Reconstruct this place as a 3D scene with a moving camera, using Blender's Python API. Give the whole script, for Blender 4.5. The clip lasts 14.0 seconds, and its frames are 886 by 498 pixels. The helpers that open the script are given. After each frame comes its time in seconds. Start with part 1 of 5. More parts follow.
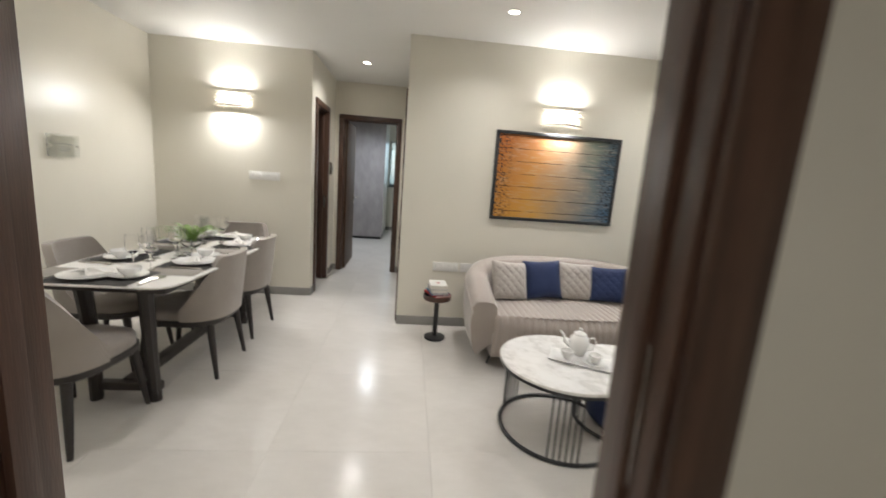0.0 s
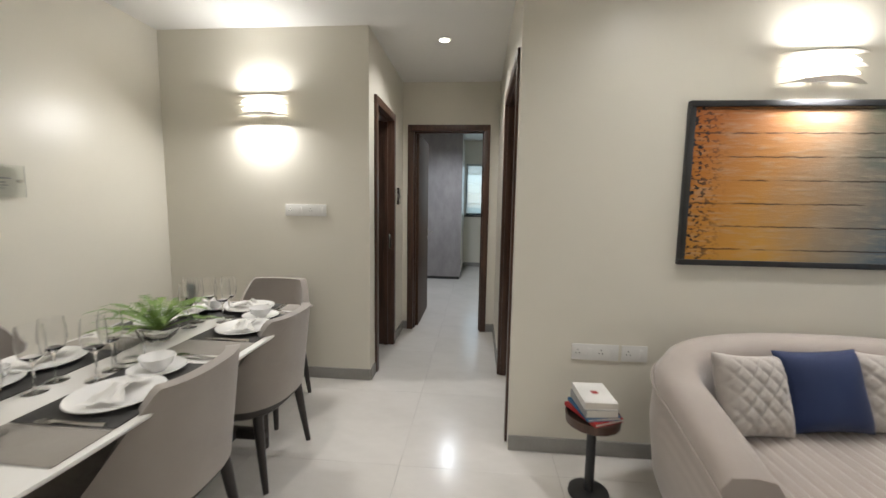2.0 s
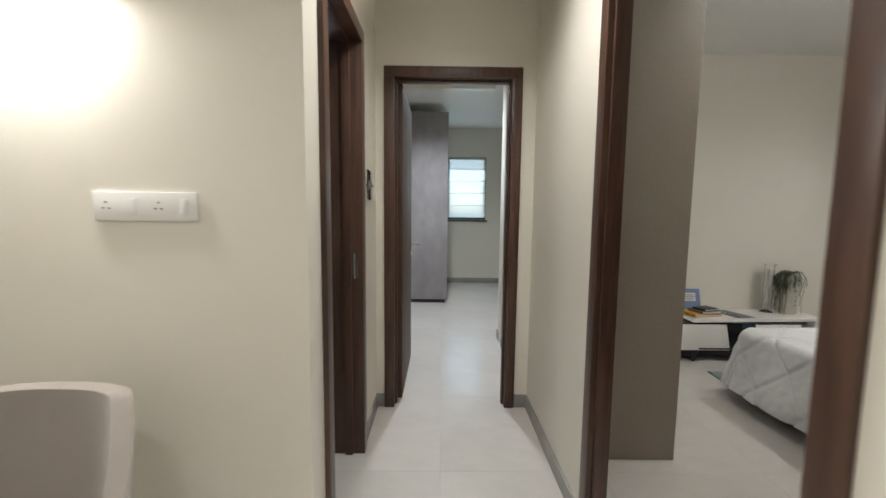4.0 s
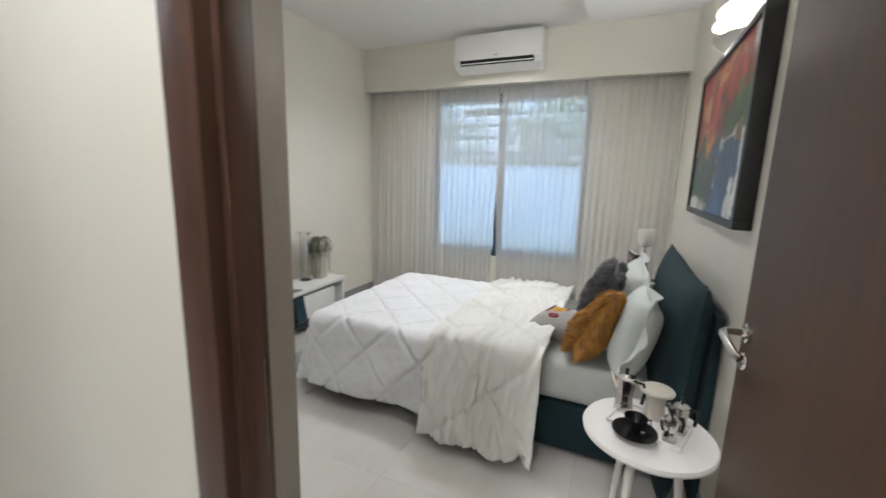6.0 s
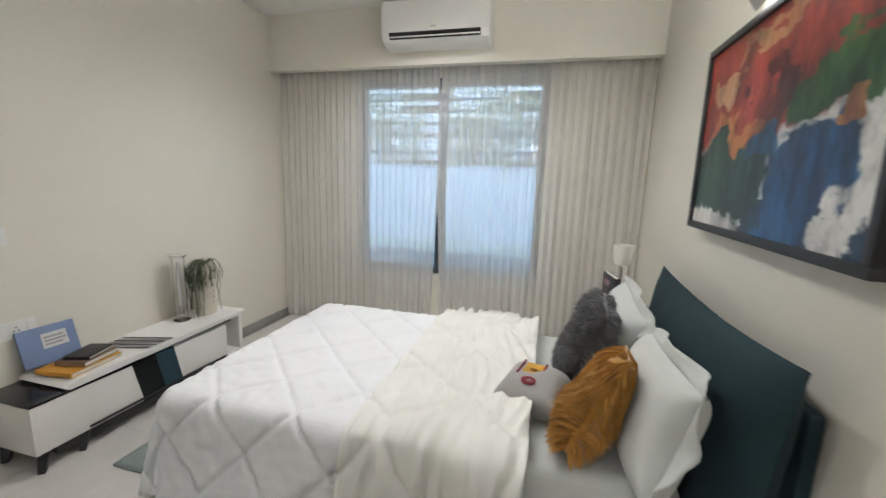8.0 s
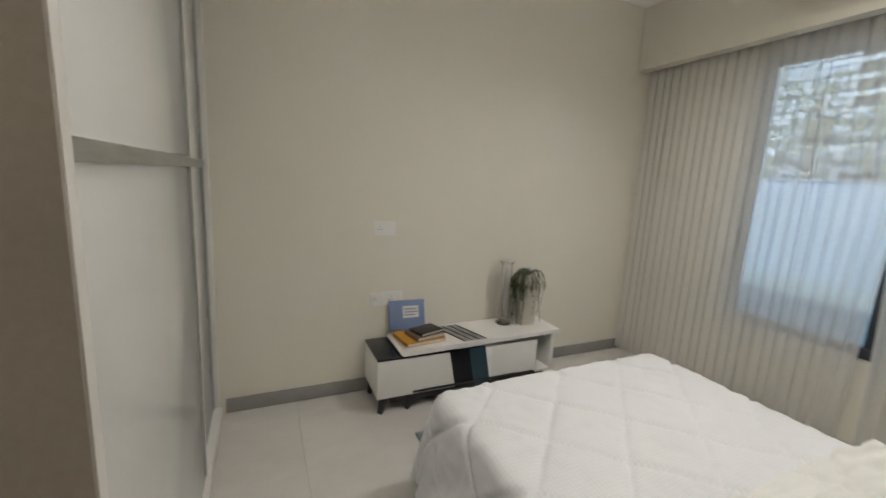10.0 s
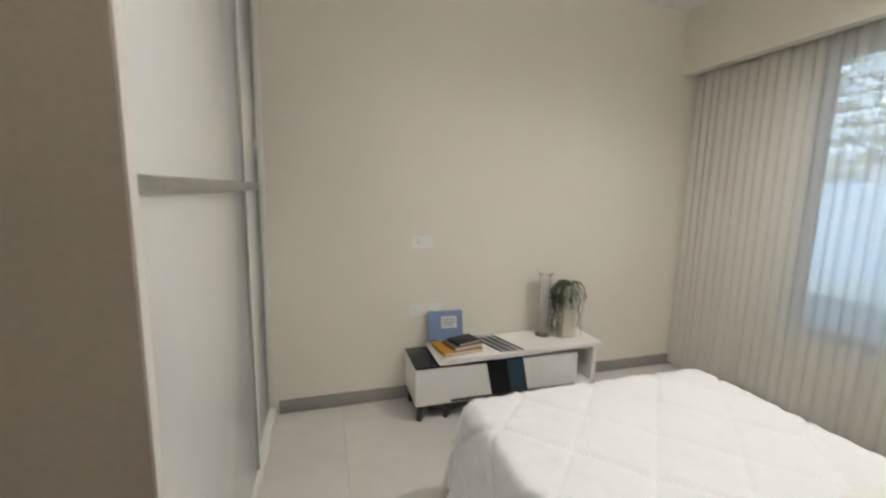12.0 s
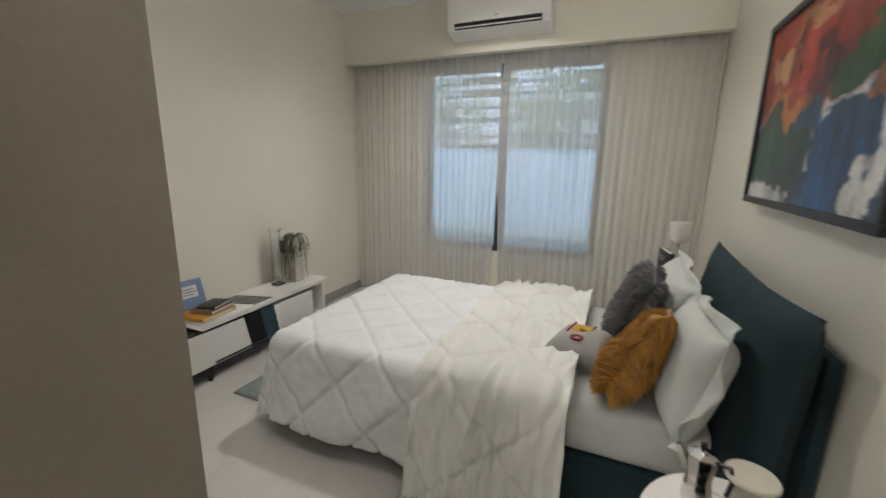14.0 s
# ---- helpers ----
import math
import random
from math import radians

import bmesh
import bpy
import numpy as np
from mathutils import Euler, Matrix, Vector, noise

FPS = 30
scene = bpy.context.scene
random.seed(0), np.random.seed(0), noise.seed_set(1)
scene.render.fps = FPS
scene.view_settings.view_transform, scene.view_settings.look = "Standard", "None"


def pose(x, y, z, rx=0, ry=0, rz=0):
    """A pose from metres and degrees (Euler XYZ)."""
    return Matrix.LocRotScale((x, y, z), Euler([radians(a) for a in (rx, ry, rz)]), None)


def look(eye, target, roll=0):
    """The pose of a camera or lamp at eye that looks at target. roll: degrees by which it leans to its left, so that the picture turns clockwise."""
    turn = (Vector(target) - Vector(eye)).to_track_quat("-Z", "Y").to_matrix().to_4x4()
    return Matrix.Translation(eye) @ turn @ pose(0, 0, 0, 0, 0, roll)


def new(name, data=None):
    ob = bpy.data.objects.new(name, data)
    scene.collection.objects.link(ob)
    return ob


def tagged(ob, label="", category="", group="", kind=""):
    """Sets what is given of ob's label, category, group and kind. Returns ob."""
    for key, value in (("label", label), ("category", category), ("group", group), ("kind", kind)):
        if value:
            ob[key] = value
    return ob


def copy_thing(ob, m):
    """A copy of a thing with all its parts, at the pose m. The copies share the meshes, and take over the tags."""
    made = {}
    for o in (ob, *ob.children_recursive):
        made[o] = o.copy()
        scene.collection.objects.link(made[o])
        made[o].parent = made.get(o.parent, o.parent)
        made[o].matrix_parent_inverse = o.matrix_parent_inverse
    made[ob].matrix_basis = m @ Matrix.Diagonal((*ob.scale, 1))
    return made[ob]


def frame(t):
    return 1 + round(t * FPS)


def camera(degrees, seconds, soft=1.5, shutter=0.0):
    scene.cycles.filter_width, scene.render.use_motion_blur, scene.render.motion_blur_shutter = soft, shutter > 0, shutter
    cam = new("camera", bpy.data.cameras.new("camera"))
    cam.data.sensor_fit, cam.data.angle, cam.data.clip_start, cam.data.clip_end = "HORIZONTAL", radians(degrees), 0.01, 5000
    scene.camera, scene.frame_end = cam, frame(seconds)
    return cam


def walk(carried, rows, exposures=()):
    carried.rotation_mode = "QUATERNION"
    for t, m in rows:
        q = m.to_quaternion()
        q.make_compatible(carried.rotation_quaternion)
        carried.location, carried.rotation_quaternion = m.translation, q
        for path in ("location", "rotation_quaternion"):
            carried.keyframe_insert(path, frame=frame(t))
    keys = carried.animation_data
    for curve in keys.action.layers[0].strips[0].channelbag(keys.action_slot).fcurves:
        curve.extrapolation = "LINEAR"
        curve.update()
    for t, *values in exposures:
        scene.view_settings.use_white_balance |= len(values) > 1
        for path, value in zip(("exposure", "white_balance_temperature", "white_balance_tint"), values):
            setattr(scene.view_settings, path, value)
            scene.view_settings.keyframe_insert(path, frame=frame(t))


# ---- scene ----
cam = camera(96.1, 14.0, shutter=0.4)
PATH = [
    (0, (0.921, 0.48, 1.379), (1.107, 2.441, 1.035), 4.2),
    (0.5, (0.835, 0.799, 1.349), (0.81, 2.787, 1.126), 1.4),
    (1, (0.804, 1.146, 1.367), (0.731, 3.134, 1.166), 1.8),
    (1.5, (0.749, 1.593, 1.339), (0.541, 3.568, 1.109), 2.7),
    (2, (0.667, 2.013, 1.335), (0.499, 3.994, 1.114), 0.9),
    (2.2, (0.65, 2.158, 1.339), (0.484, 4.144, 1.169), 1.1),
    (4.3, (0.27, 3.838, 1.271), (0.39, 5.823, 1.064), 0.4),
    (4.5, (0.275, 3.941, 1.269), (0.548, 5.906, 1.017), 0.3),
    (5, (0.364, 4.235, 1.274), (1.087, 6.085, 1.044), 0.5),
    (5.5, (0.441, 4.465, 1.324), (1.899, 5.803, 1.033), 1.5),
    (6, (0.527, 4.619, 1.349), (2.33, 5.411, 0.998), 1.7),
    (6.5, (0.673, 4.664, 1.368), (2.564, 5.225, 1.038), 1.1),
    (7, (0.841, 4.72, 1.369), (2.769, 5.115, 1.01), 0.2),
    (7.2, (0.919, 4.766, 1.362), (2.864, 5.096, 1.034), 0.8),
    (9.3, (1.58, 4.993, 1.384), (3.01, 6.344, 1.026), 3.1),
    (9.5, (1.595, 5.024, 1.376), (2.865, 6.529, 1.027), 2.9),
    (10, (1.737, 4.951, 1.355), (2.561, 6.741, 1.012), 3.1),
    (10.5, (1.78, 4.908, 1.386), (2.268, 6.834, 1.154), 1.2),
    (11, (1.784, 4.888, 1.429), (2.141, 6.856, 1.459), -0.8),
    (11.5, (1.824, 4.838, 1.457), (2.22, 6.796, 1.543), -0.8),
    (12, (1.81, 4.844, 1.371), (2.384, 6.738, 1.079), 1.2),
    (12.5, (1.639, 4.933, 1.303), (2.751, 6.543, 0.886), 1.4),
    (13, (1.457, 4.934, 1.314), (3.02, 6.076, 0.812), 3.0),
    (13.5, (1.229, 4.854, 1.319), (2.907, 5.834, 0.845), 2.8),
    (14, (1.007, 4.797, 1.345), (2.802, 5.573, 0.925), 1.0),
]
walk(cam, [(t, look(eye, target, roll)) for t, eye, target, roll in PATH], [(0.0, 0.65, 6200, 10), (2.0, 0.4, 6200, 10), (4.5, 0.95, 6250, 10), (6.0, 1.25, 5850, 10), (7.0, 1.35, 5900, 10), (9.5, 0.95, 6300, 10), (10.5, 0.82, 6450, 10), (11.0, 1.0, 6350, 10), (11.5, 1.35, 6300, 10), (12.2, 1.15, 6400, 10), (13.0, 0.92, 6350, 10), (14.0, 0.86, 6350, 10)])

# ---------- light ----------
world = bpy.data.worlds.new("world")
scene.world = world
world.use_nodes = True
_wt = world.node_tree
_sky = _wt.nodes.new("ShaderNodeTexSky")
_sky.sky_type = "NISHITA"
_sky.sun_disc = False
_sky.sun_elevation = radians(33)
_sky.sun_rotation = radians(285)
_wt.links.new(_sky.outputs["Color"], _wt.nodes["Background"].inputs["Color"])
_wt.nodes["Background"].inputs["Strength"].default_value = 0.15
sun_data = bpy.data.lights.new("sun", "SUN")
sun_data.energy, sun_data.angle, sun_data.color = 3.4, radians(0.6), (1.0, 0.97, 0.92)
sun = new("sun", sun_data)
sun.matrix_world = look((-6, 1, 14), (12, 6, 2))

CEIL, BCEIL = 2.56, 2.68
WARM = (1.0, 0.955, 0.895)


def spot(name, x, y, z, watts, deg=150, blend=0.9, color=WARM, size=0.045):
    d = bpy.data.lights.new(name, "SPOT")
    d.energy, d.spot_size, d.spot_blend, d.color, d.shadow_soft_size = watts, radians(deg), blend, color, size
    ob = new(name, d)
    ob.location = (x, y, z)
    return ob


def area(name, m, sx, sy, watts, color):
    d = bpy.data.lights.new(name, "AREA")
    d.shape, d.size, d.size_y, d.energy, d.color = "RECTANGLE", sx, sy, watts, color
    ob = new(name, d)
    ob.matrix_world = m
    return ob


# The last three spots are unseen fill, added without fixtures to brighten the room.
DOWN = [(-0.29, 3.43), (1.58, 3.45), (3.06, 3.47), (-0.75, 1.95), (1.58, 1.75), (3.06, 1.75)]
for dx, dy in DOWN:
    spot("downlight_or_fill_lamp", dx, dy, CEIL - 0.02, 23)
spot("downlight_or_fill_lamp", 0.39, 5.13, CEIL - 0.02, 40)
# Unseen fill lamp added to brighten the entrance lobby.
spot("downlight_or_fill_lamp", 0.85, -0.2, CEIL - 0.02, 30)
# The second spot is unseen fill added for the bedroom.
for dx, dy, watts in [(3.53, 5.76, 42), (1.95, 5.55, 13)]:
    spot("downlight_or_fill_lamp", dx, dy, BCEIL - 0.02, watts)
# Cool fill lamp added for the far room, with no fixture.
spot("downlight_or_fill_lamp", 0.3, 7.9, BCEIL - 0.02, 88, color=(0.92, 0.96, 1.0))
DAY = (0.62, 0.87, 1.0)
area("window_light", look((0.75, 10.75, 1.65), (0.75, 8.0, 1.2)), 0.62, 1.05, 3.2, DAY)
area("window_light", look((-0.75, 6.36, 1.5), (-0.75, 5.0, 1.2)), 0.45, 0.6, 1.0, DAY)


# ---------- mesh helpers ----------
def part(name, bm, material, parent=None, label="", angle=38):
    me = bpy.data.meshes.new(name)
    bmesh.ops.recalc_face_normals(bm, faces=bm.faces)
    bm.to_mesh(me)
    bm.free()
    me.materials.append(material)
    me.shade_smooth()
    me.set_sharp_from_angle(angle=radians(angle))
    ob = new(name, me)
    if parent:
        ob.parent = parent
    if label:
        ob["label"] = label
    return ob


def thing(name, m, label, category, group="", kind=""):
    ob = new(name)
    ob.empty_display_size = 0.1
    ob.matrix_world = m
    return tagged(ob, label, category, group, kind)


def single(name, bm, material, m, label, category, group="", kind="", angle=38):
    ob = part(name, bm, material, angle=angle)
    ob.matrix_world = m
    return tagged(ob, label, category, group, kind)


def box(bm, x0, x1, y0, y1, z0, z1, b=0.0, m=None, seg=2):
    r = bmesh.ops.create_cube(bm, size=1)
    vs = r["verts"]
    for v in vs:
        v.co = Vector(((x0 + x1) / 2 + v.co.x * (x1 - x0), (y0 + y1) / 2 + v.co.y * (y1 - y0), (z0 + z1) / 2 + v.co.z * (z1 - z0)))
        if m:
            v.co = m @ v.co
    if b > 0:
        es = list({e for v in vs for e in v.link_edges})
        bmesh.ops.bevel(bm, geom=es, offset=b, segments=seg, affect="EDGES", profile=0.6)
    return bm


def B(*a, **k):
    return box(bmesh.new(), *a, **k)


def sheet(bm, nu, nv, fn, wrap=False, m=None):
    rows = []
    for j in range(nv + 1):
        row = []
        for i in range(nu if wrap else nu + 1):
            co = Vector(fn(i / nu, j / nv))
            row.append(bm.verts.new(m @ co if m else co))
        rows.append(row)
    for j in range(nv):
        a, c = rows[j], rows[j + 1]
        for i in range(nu):
            k = (i + 1) % len(a) if wrap else i + 1
            bm.faces.new((a[i], a[k], c[k], c[i]))
    return rows


def lathe(bm, prof, n=32, c=(0, 0, 0), m=None):
    prof = [(max(r, 0.0004), z) for r, z in prof]
    return sheet(bm, n, len(prof) - 1, lambda u, v: (c[0] + prof[round(v * (len(prof) - 1))][0] * math.cos(2 * math.pi * u),
                 c[1] + prof[round(v * (len(prof) - 1))][0] * math.sin(2 * math.pi * u), c[2] + prof[round(v * (len(prof) - 1))][1]), True, m)


def tube(bm, pts, r, n=8, closed=False, m=None):
    pts = [Vector(p) for p in pts]
    rs = r if isinstance(r, (list, tuple)) else [r] * len(pts)
    rings, up = [], Vector((0, 0, 1))
    for i, p in enumerate(pts):
        a = pts[i - 1] if (i or closed) else p
        c = pts[(i + 1) % len(pts)] if (i < len(pts) - 1 or closed) else p
        d = (c - a).normalized()
        s = d.cross(up if abs(d.z) < 0.95 else Vector((1, 0, 0))).normalized()
        t = s.cross(d)
        ring = []
        for k in range(n):
            q = p + (s * math.cos(2 * math.pi * k / n) + t * math.sin(2 * math.pi * k / n)) * rs[i]
            ring.append(bm.verts.new(m @ q if m else q))
        rings.append(ring)
    for i in range(len(rings) if closed else len(rings) - 1):
        a, c = rings[i], rings[(i + 1) % len(rings)]
        for k in range(n):
            bm.faces.new((a[k], a[(k + 1) % n], c[(k + 1) % n], c[k]))
    if not closed:
        bm.faces.new(rings[0][::-1])
        bm.faces.new(rings[-1])
    return bm


def pillow(bm, w, h, t, n=26, quilt=0.0, cell=0.07, sag=0.0, seed=0, m=None):
    """A cushion in the x z plane, thickness along y, with pinched edges and drawn-out corners."""
    for side in (1, -1):
        def fn(u, v):
            a, c = 2 * u - 1, 2 * v - 1
            px = a * w / 2 * (1 - 0.07 * (1 - c * c) * abs(a))
            pz = c * h / 2 * (1 - 0.07 * (1 - a * a) * abs(c))
            k = max(0.0, (1 - a ** 4) * (1 - c ** 4)) ** 0.55
            y = t / 2 * k
            if quilt:
                g = min(abs(((px + pz) / cell) % 1 - 0.5), abs(((px - pz) / cell) % 1 - 0.5))
                y -= quilt * math.exp(-((0.5 - abs(0.5 - g)) / 0.09) ** 2) * k
            y += 0.006 * k * noise.noise(Vector((px * 9 + seed, pz * 9, side * 3)))
            return (px, side * y, pz - sag * (1 - c) * k * 0.1)
        sheet(bm, n, n, fn, m=m)
    bmesh.ops.remove_doubles(bm, verts=bm.verts, dist=0.0005)
    return bm


# ---------- materials ----------
def mat(name):
    m = bpy.data.materials.new(name)
    m.use_nodes = True
    return m, m.node_tree, m.node_tree.nodes["Principled BSDF"]


def tex(nt, scale, detail=4.0, stretch=(1, 1, 1), rough=0.55):
    co = nt.nodes.new("ShaderNodeTexCoord")
    mp = nt.nodes.new("ShaderNodeMapping")
    mp.inputs["Scale"].default_value = stretch
    nz = nt.nodes.new("ShaderNodeTexNoise")
    nz.inputs["Scale"].default_value, nz.inputs["Detail"].default_value, nz.inputs["Roughness"].default_value = scale, detail, rough
    nt.links.new(co.outputs["Object"], mp.inputs["Vector"])
    nt.links.new(mp.outputs["Vector"], nz.inputs["Vector"])
    return nz.outputs["Fac"]


def ramp(nt, fac, stops):
    r = nt.nodes.new("ShaderNodeValToRGB")
    while len(r.color_ramp.elements) < len(stops):
        r.color_ramp.elements.new(0.5)
    for e, (p, c) in zip(r.color_ramp.elements, stops):
        e.position, e.color = p, (*c, 1)
    nt.links.new(fac, r.inputs["Fac"])
    return r.outputs["Color"]


def mixc(nt, fac, a, c, mode="MIX"):
    x = nt.nodes.new("ShaderNodeMix")
    x.data_type, x.blend_type = "RGBA", mode
    for sock, v in ((x.inputs[0], fac), (x.inputs[6], a), (x.inputs[7], c)):
        if isinstance(v, bpy.types.NodeSocket):
            nt.links.new(v, sock)
        elif isinstance(v, (int, float)):
            sock.default_value = v
        else:
            sock.default_value = (*v, 1)
    return x.outputs[2]


def calc(nt, op, a, c=0.0):
    x = nt.nodes.new("ShaderNodeMath")
    x.operation = op
    for sock, v in ((x.inputs[0], a), (x.inputs[1], c)):
        if isinstance(v, bpy.types.NodeSocket):
            nt.links.new(v, sock)
        else:
            sock.default_value = v
    return x.outputs[0]


def bumped(nt, bs, height, strength, dist=0.01):
    b = nt.nodes.new("ShaderNodeBump")
    b.inputs["Strength"].default_value, b.inputs["Distance"].default_value = strength, dist
    nt.links.new(height, b.inputs["Height"])
    nt.links.new(b.outputs["Normal"], bs.inputs["Normal"])


def surf(name, c1, c2, rough=0.6, scale=3.0, fine=120.0, bump=0.1, metal=0.0, stretch=(1, 1, 1), sheen=0.0, coat=0.0, rvar=0.12, lo=0.35, hi=0.65):
    m, nt, bs = mat(name)
    big = tex(nt, scale, 5, stretch)
    small = tex(nt, fine, 3, stretch)
    nt.links.new(ramp(nt, calc(nt, "ADD", calc(nt, "MULTIPLY", big, 0.75), calc(nt, "MULTIPLY", small, 0.25)), [(lo, c1), (hi, c2)]), bs.inputs["Base Color"])
    nt.links.new(calc(nt, "ADD", calc(nt, "MULTIPLY", big, rvar), rough - rvar / 2), bs.inputs["Roughness"])
    bs.inputs["Metallic"].default_value = metal
    if sheen:
        bs.inputs["Sheen Weight"].default_value, bs.inputs["Sheen Roughness"].default_value = sheen, 0.4
    if coat:
        bs.inputs["Coat Weight"].default_value, bs.inputs["Coat Roughness"].default_value = coat, 0.06
    if bump:
        bumped(nt, bs, small, bump, 0.004)
    return m


def weave(name, c1, c2, size, rough=0.85, sheen=0.3, bump=0.25):
    """Woven cloth: two crossed fine waves."""
    m, nt, bs = mat(name)
    co = nt.nodes.new("ShaderNodeTexCoord")
    hs = []
    for d in ("X", "Z"):
        w = nt.nodes.new("ShaderNodeTexWave")
        w.bands_direction = d
        w.inputs["Scale"].default_value, w.inputs["Distortion"].default_value = size, 1.5
        nt.links.new(co.outputs["Object"], w.inputs["Vector"])
        hs.append(w.outputs["Fac"])
    h = calc(nt, "MULTIPLY", hs[0], hs[1])
    big = tex(nt, 5, 4)
    nt.links.new(ramp(nt, calc(nt, "ADD", calc(nt, "MULTIPLY", big, 0.7), calc(nt, "MULTIPLY", h, 0.3)), [(0.25, c1), (0.75, c2)]), bs.inputs["Base Color"])
    bs.inputs["Roughness"].default_value, bs.inputs["Sheen Weight"].default_value = rough, sheen
    bumped(nt, bs, h, bump, 0.002)
    return m


def glass(name, color=(1, 1, 1), rough=0.0, ior=1.45):
    m, nt, bs = mat(name)
    bs.inputs["Base Color"].default_value = (*color, 1)
    bs.inputs["Transmission Weight"].default_value, bs.inputs["Roughness"].default_value, bs.inputs["IOR"].default_value = 1.0, rough, ior
    return m


def glow(name, color, strength):
    m, nt, bs = mat(name)
    bs.inputs["Base Color"].default_value = (*color, 1)
    bs.inputs["Emission Color"].default_value = (*color, 1)
    bs.inputs["Emission Strength"].default_value = strength
    return m


M_WALL = surf("wall_paint", (0.725, 0.69, 0.60), (0.77, 0.735, 0.645), 0.34, 0.9, 260, 0.05, rvar=0.1)
M_CEIL = surf("ceiling_paint", (0.80, 0.79, 0.76), (0.84, 0.83, 0.80), 0.6, 0.8, 200, 0.03)


def tile_material():
    m, nt, bs = mat("glossy_floor_tile")
    big = tex(nt, 1.6, 6)
    vein = tex(nt, 5.0, 8, (1, 2.2, 1), 0.7)
    base = ramp(nt, calc(nt, "ADD", calc(nt, "MULTIPLY", big, 0.5), calc(nt, "MULTIPLY", vein, 0.5)), [(0.3, (0.57, 0.54, 0.50)), (0.7, (0.68, 0.65, 0.61))])
    info = nt.nodes.new("ShaderNodeObjectInfo")
    nt.links.new(mixc(nt, calc(nt, "MULTIPLY", info.outputs["Random"], 0.12), base, (0.5, 0.48, 0.45)), bs.inputs["Base Color"])
    nt.links.new(calc(nt, "ADD", calc(nt, "MULTIPLY", tex(nt, 9, 4), 0.06), 0.16), bs.inputs["Roughness"])
    bs.inputs["Specular IOR Level"].default_value = 0.22
    bumped(nt, bs, tex(nt, 2.5, 2), 0.03, 0.01)
    return m


M_TILE = tile_material()
M_GROUT = surf("grout", (0.58, 0.555, 0.52), (0.64, 0.615, 0.58), 0.9, 30, 300, 0.2)
M_SKIRT = surf("skirting_tile", (0.27, 0.26, 0.245), (0.34, 0.33, 0.31), 0.25, 4, 90, 0.02)
M_FRAME = surf("dark_door_frame_wood", (0.045, 0.022, 0.014), (0.10, 0.05, 0.032), 0.36, 6, 60, 0.12, stretch=(6, 6, 0.5))
M_LEAF = surf("brown_door_veneer", (0.046, 0.020, 0.008), (0.080, 0.039, 0.017), 0.55, 5, 55, 0.08, stretch=(7, 7, 0.35))
M_DARK = surf("espresso_wood", (0.016, 0.013, 0.012), (0.035, 0.028, 0.025), 0.4, 8, 70, 0.1, stretch=(4, 4, 0.6))
M_TAUPE = surf("taupe_linen_laminate", (0.285, 0.245, 0.20), (0.33, 0.288, 0.24), 0.6, 60, 420, 0.1, lo=0.25, hi=0.75)
M_GREYLAM = surf("grey_textured_laminate", (0.27, 0.25, 0.255), (0.36, 0.335, 0.335), 0.55, 8, 160, 0.1, stretch=(1, 1, 0.5))
M_WGLASS = surf("lacquered_white_glass", (0.74, 0.74, 0.72), (0.78, 0.78, 0.76), 0.09, 2, 100, 0.0)
M_WHITE = surf("white_lacquer", (0.77, 0.75, 0.71), (0.82, 0.80, 0.77), 0.3, 5, 140, 0.02)
M_ALU = surf("brushed_aluminium", (0.42, 0.42, 0.42), (0.55, 0.55, 0.54), 0.32, 8, 200, 0.04, metal=1.0, stretch=(1, 1, 8))
M_STEEL = surf("polished_steel", (0.62, 0.60, 0.58), (0.72, 0.70, 0.68), 0.14, 6, 90, 0.02, metal=1.0)
M_BLACKM = surf("black_powder_coat", (0.014, 0.014, 0.015), (0.028, 0.028, 0.03), 0.42, 8, 260, 0.06)
M_CHAIR = weave("taupe_chair_fabric", (0.30, 0.265, 0.235), (0.38, 0.34, 0.305), 160)
M_SOFA = weave("greige_sofa_velvet", (0.325, 0.275, 0.24), (0.405, 0.35, 0.31), 220, 0.7, 0.6)
M_QUILT = weave("quilted_beige_fabric", (0.40, 0.36, 0.325), (0.48, 0.44, 0.40), 200, 0.75, 0.4)
M_NAVY = weave("navy_velvet", (0.006, 0.016, 0.065), (0.012, 0.03, 0.11), 180, 0.75, 0.08)
M_TEAL = weave("teal_velvet", (0.004, 0.020, 0.026), (0.008, 0.034, 0.042), 200, 0.85, 0.02)
M_PWHITE = weave("pillow_linen", (0.53, 0.55, 0.52), (0.62, 0.635, 0.605), 240, 0.85, 0.2)
M_THROW = weave("cream_throw_cotton", (0.74, 0.735, 0.69), (0.82, 0.815, 0.77), 260, 0.85, 0.2, 0.15)
M_GCUSH = weave("grey_cushion_cotton", (0.30, 0.29, 0.28), (0.37, 0.355, 0.34), 200)
M_RUG = weave("sage_rug_pile", (0.20, 0.25, 0.235), (0.30, 0.345, 0.325), 90, 0.95, 0.3, 0.6)
M_CERAM = surf("white_glazed_ceramic", (0.80, 0.79, 0.77), (0.84, 0.83, 0.81), 0.12, 8, 60, 0.0)
M_NAPKIN = weave("napkin_cotton", (0.70, 0.68, 0.64), (0.78, 0.76, 0.72), 260)
M_MATD = weave("charcoal_placemat", (0.028, 0.026, 0.025), (0.06, 0.056, 0.052), 140, 0.8, 0.1, 0.4)
M_MATT = weave("taupe_placemat", (0.25, 0.225, 0.195), (0.33, 0.30, 0.265), 140, 0.8, 0.1, 0.4)
M_GLASS = glass("clear_glass")
M_SMOKE = glass("smoky_glass", (0.68, 0.60, 0.59))
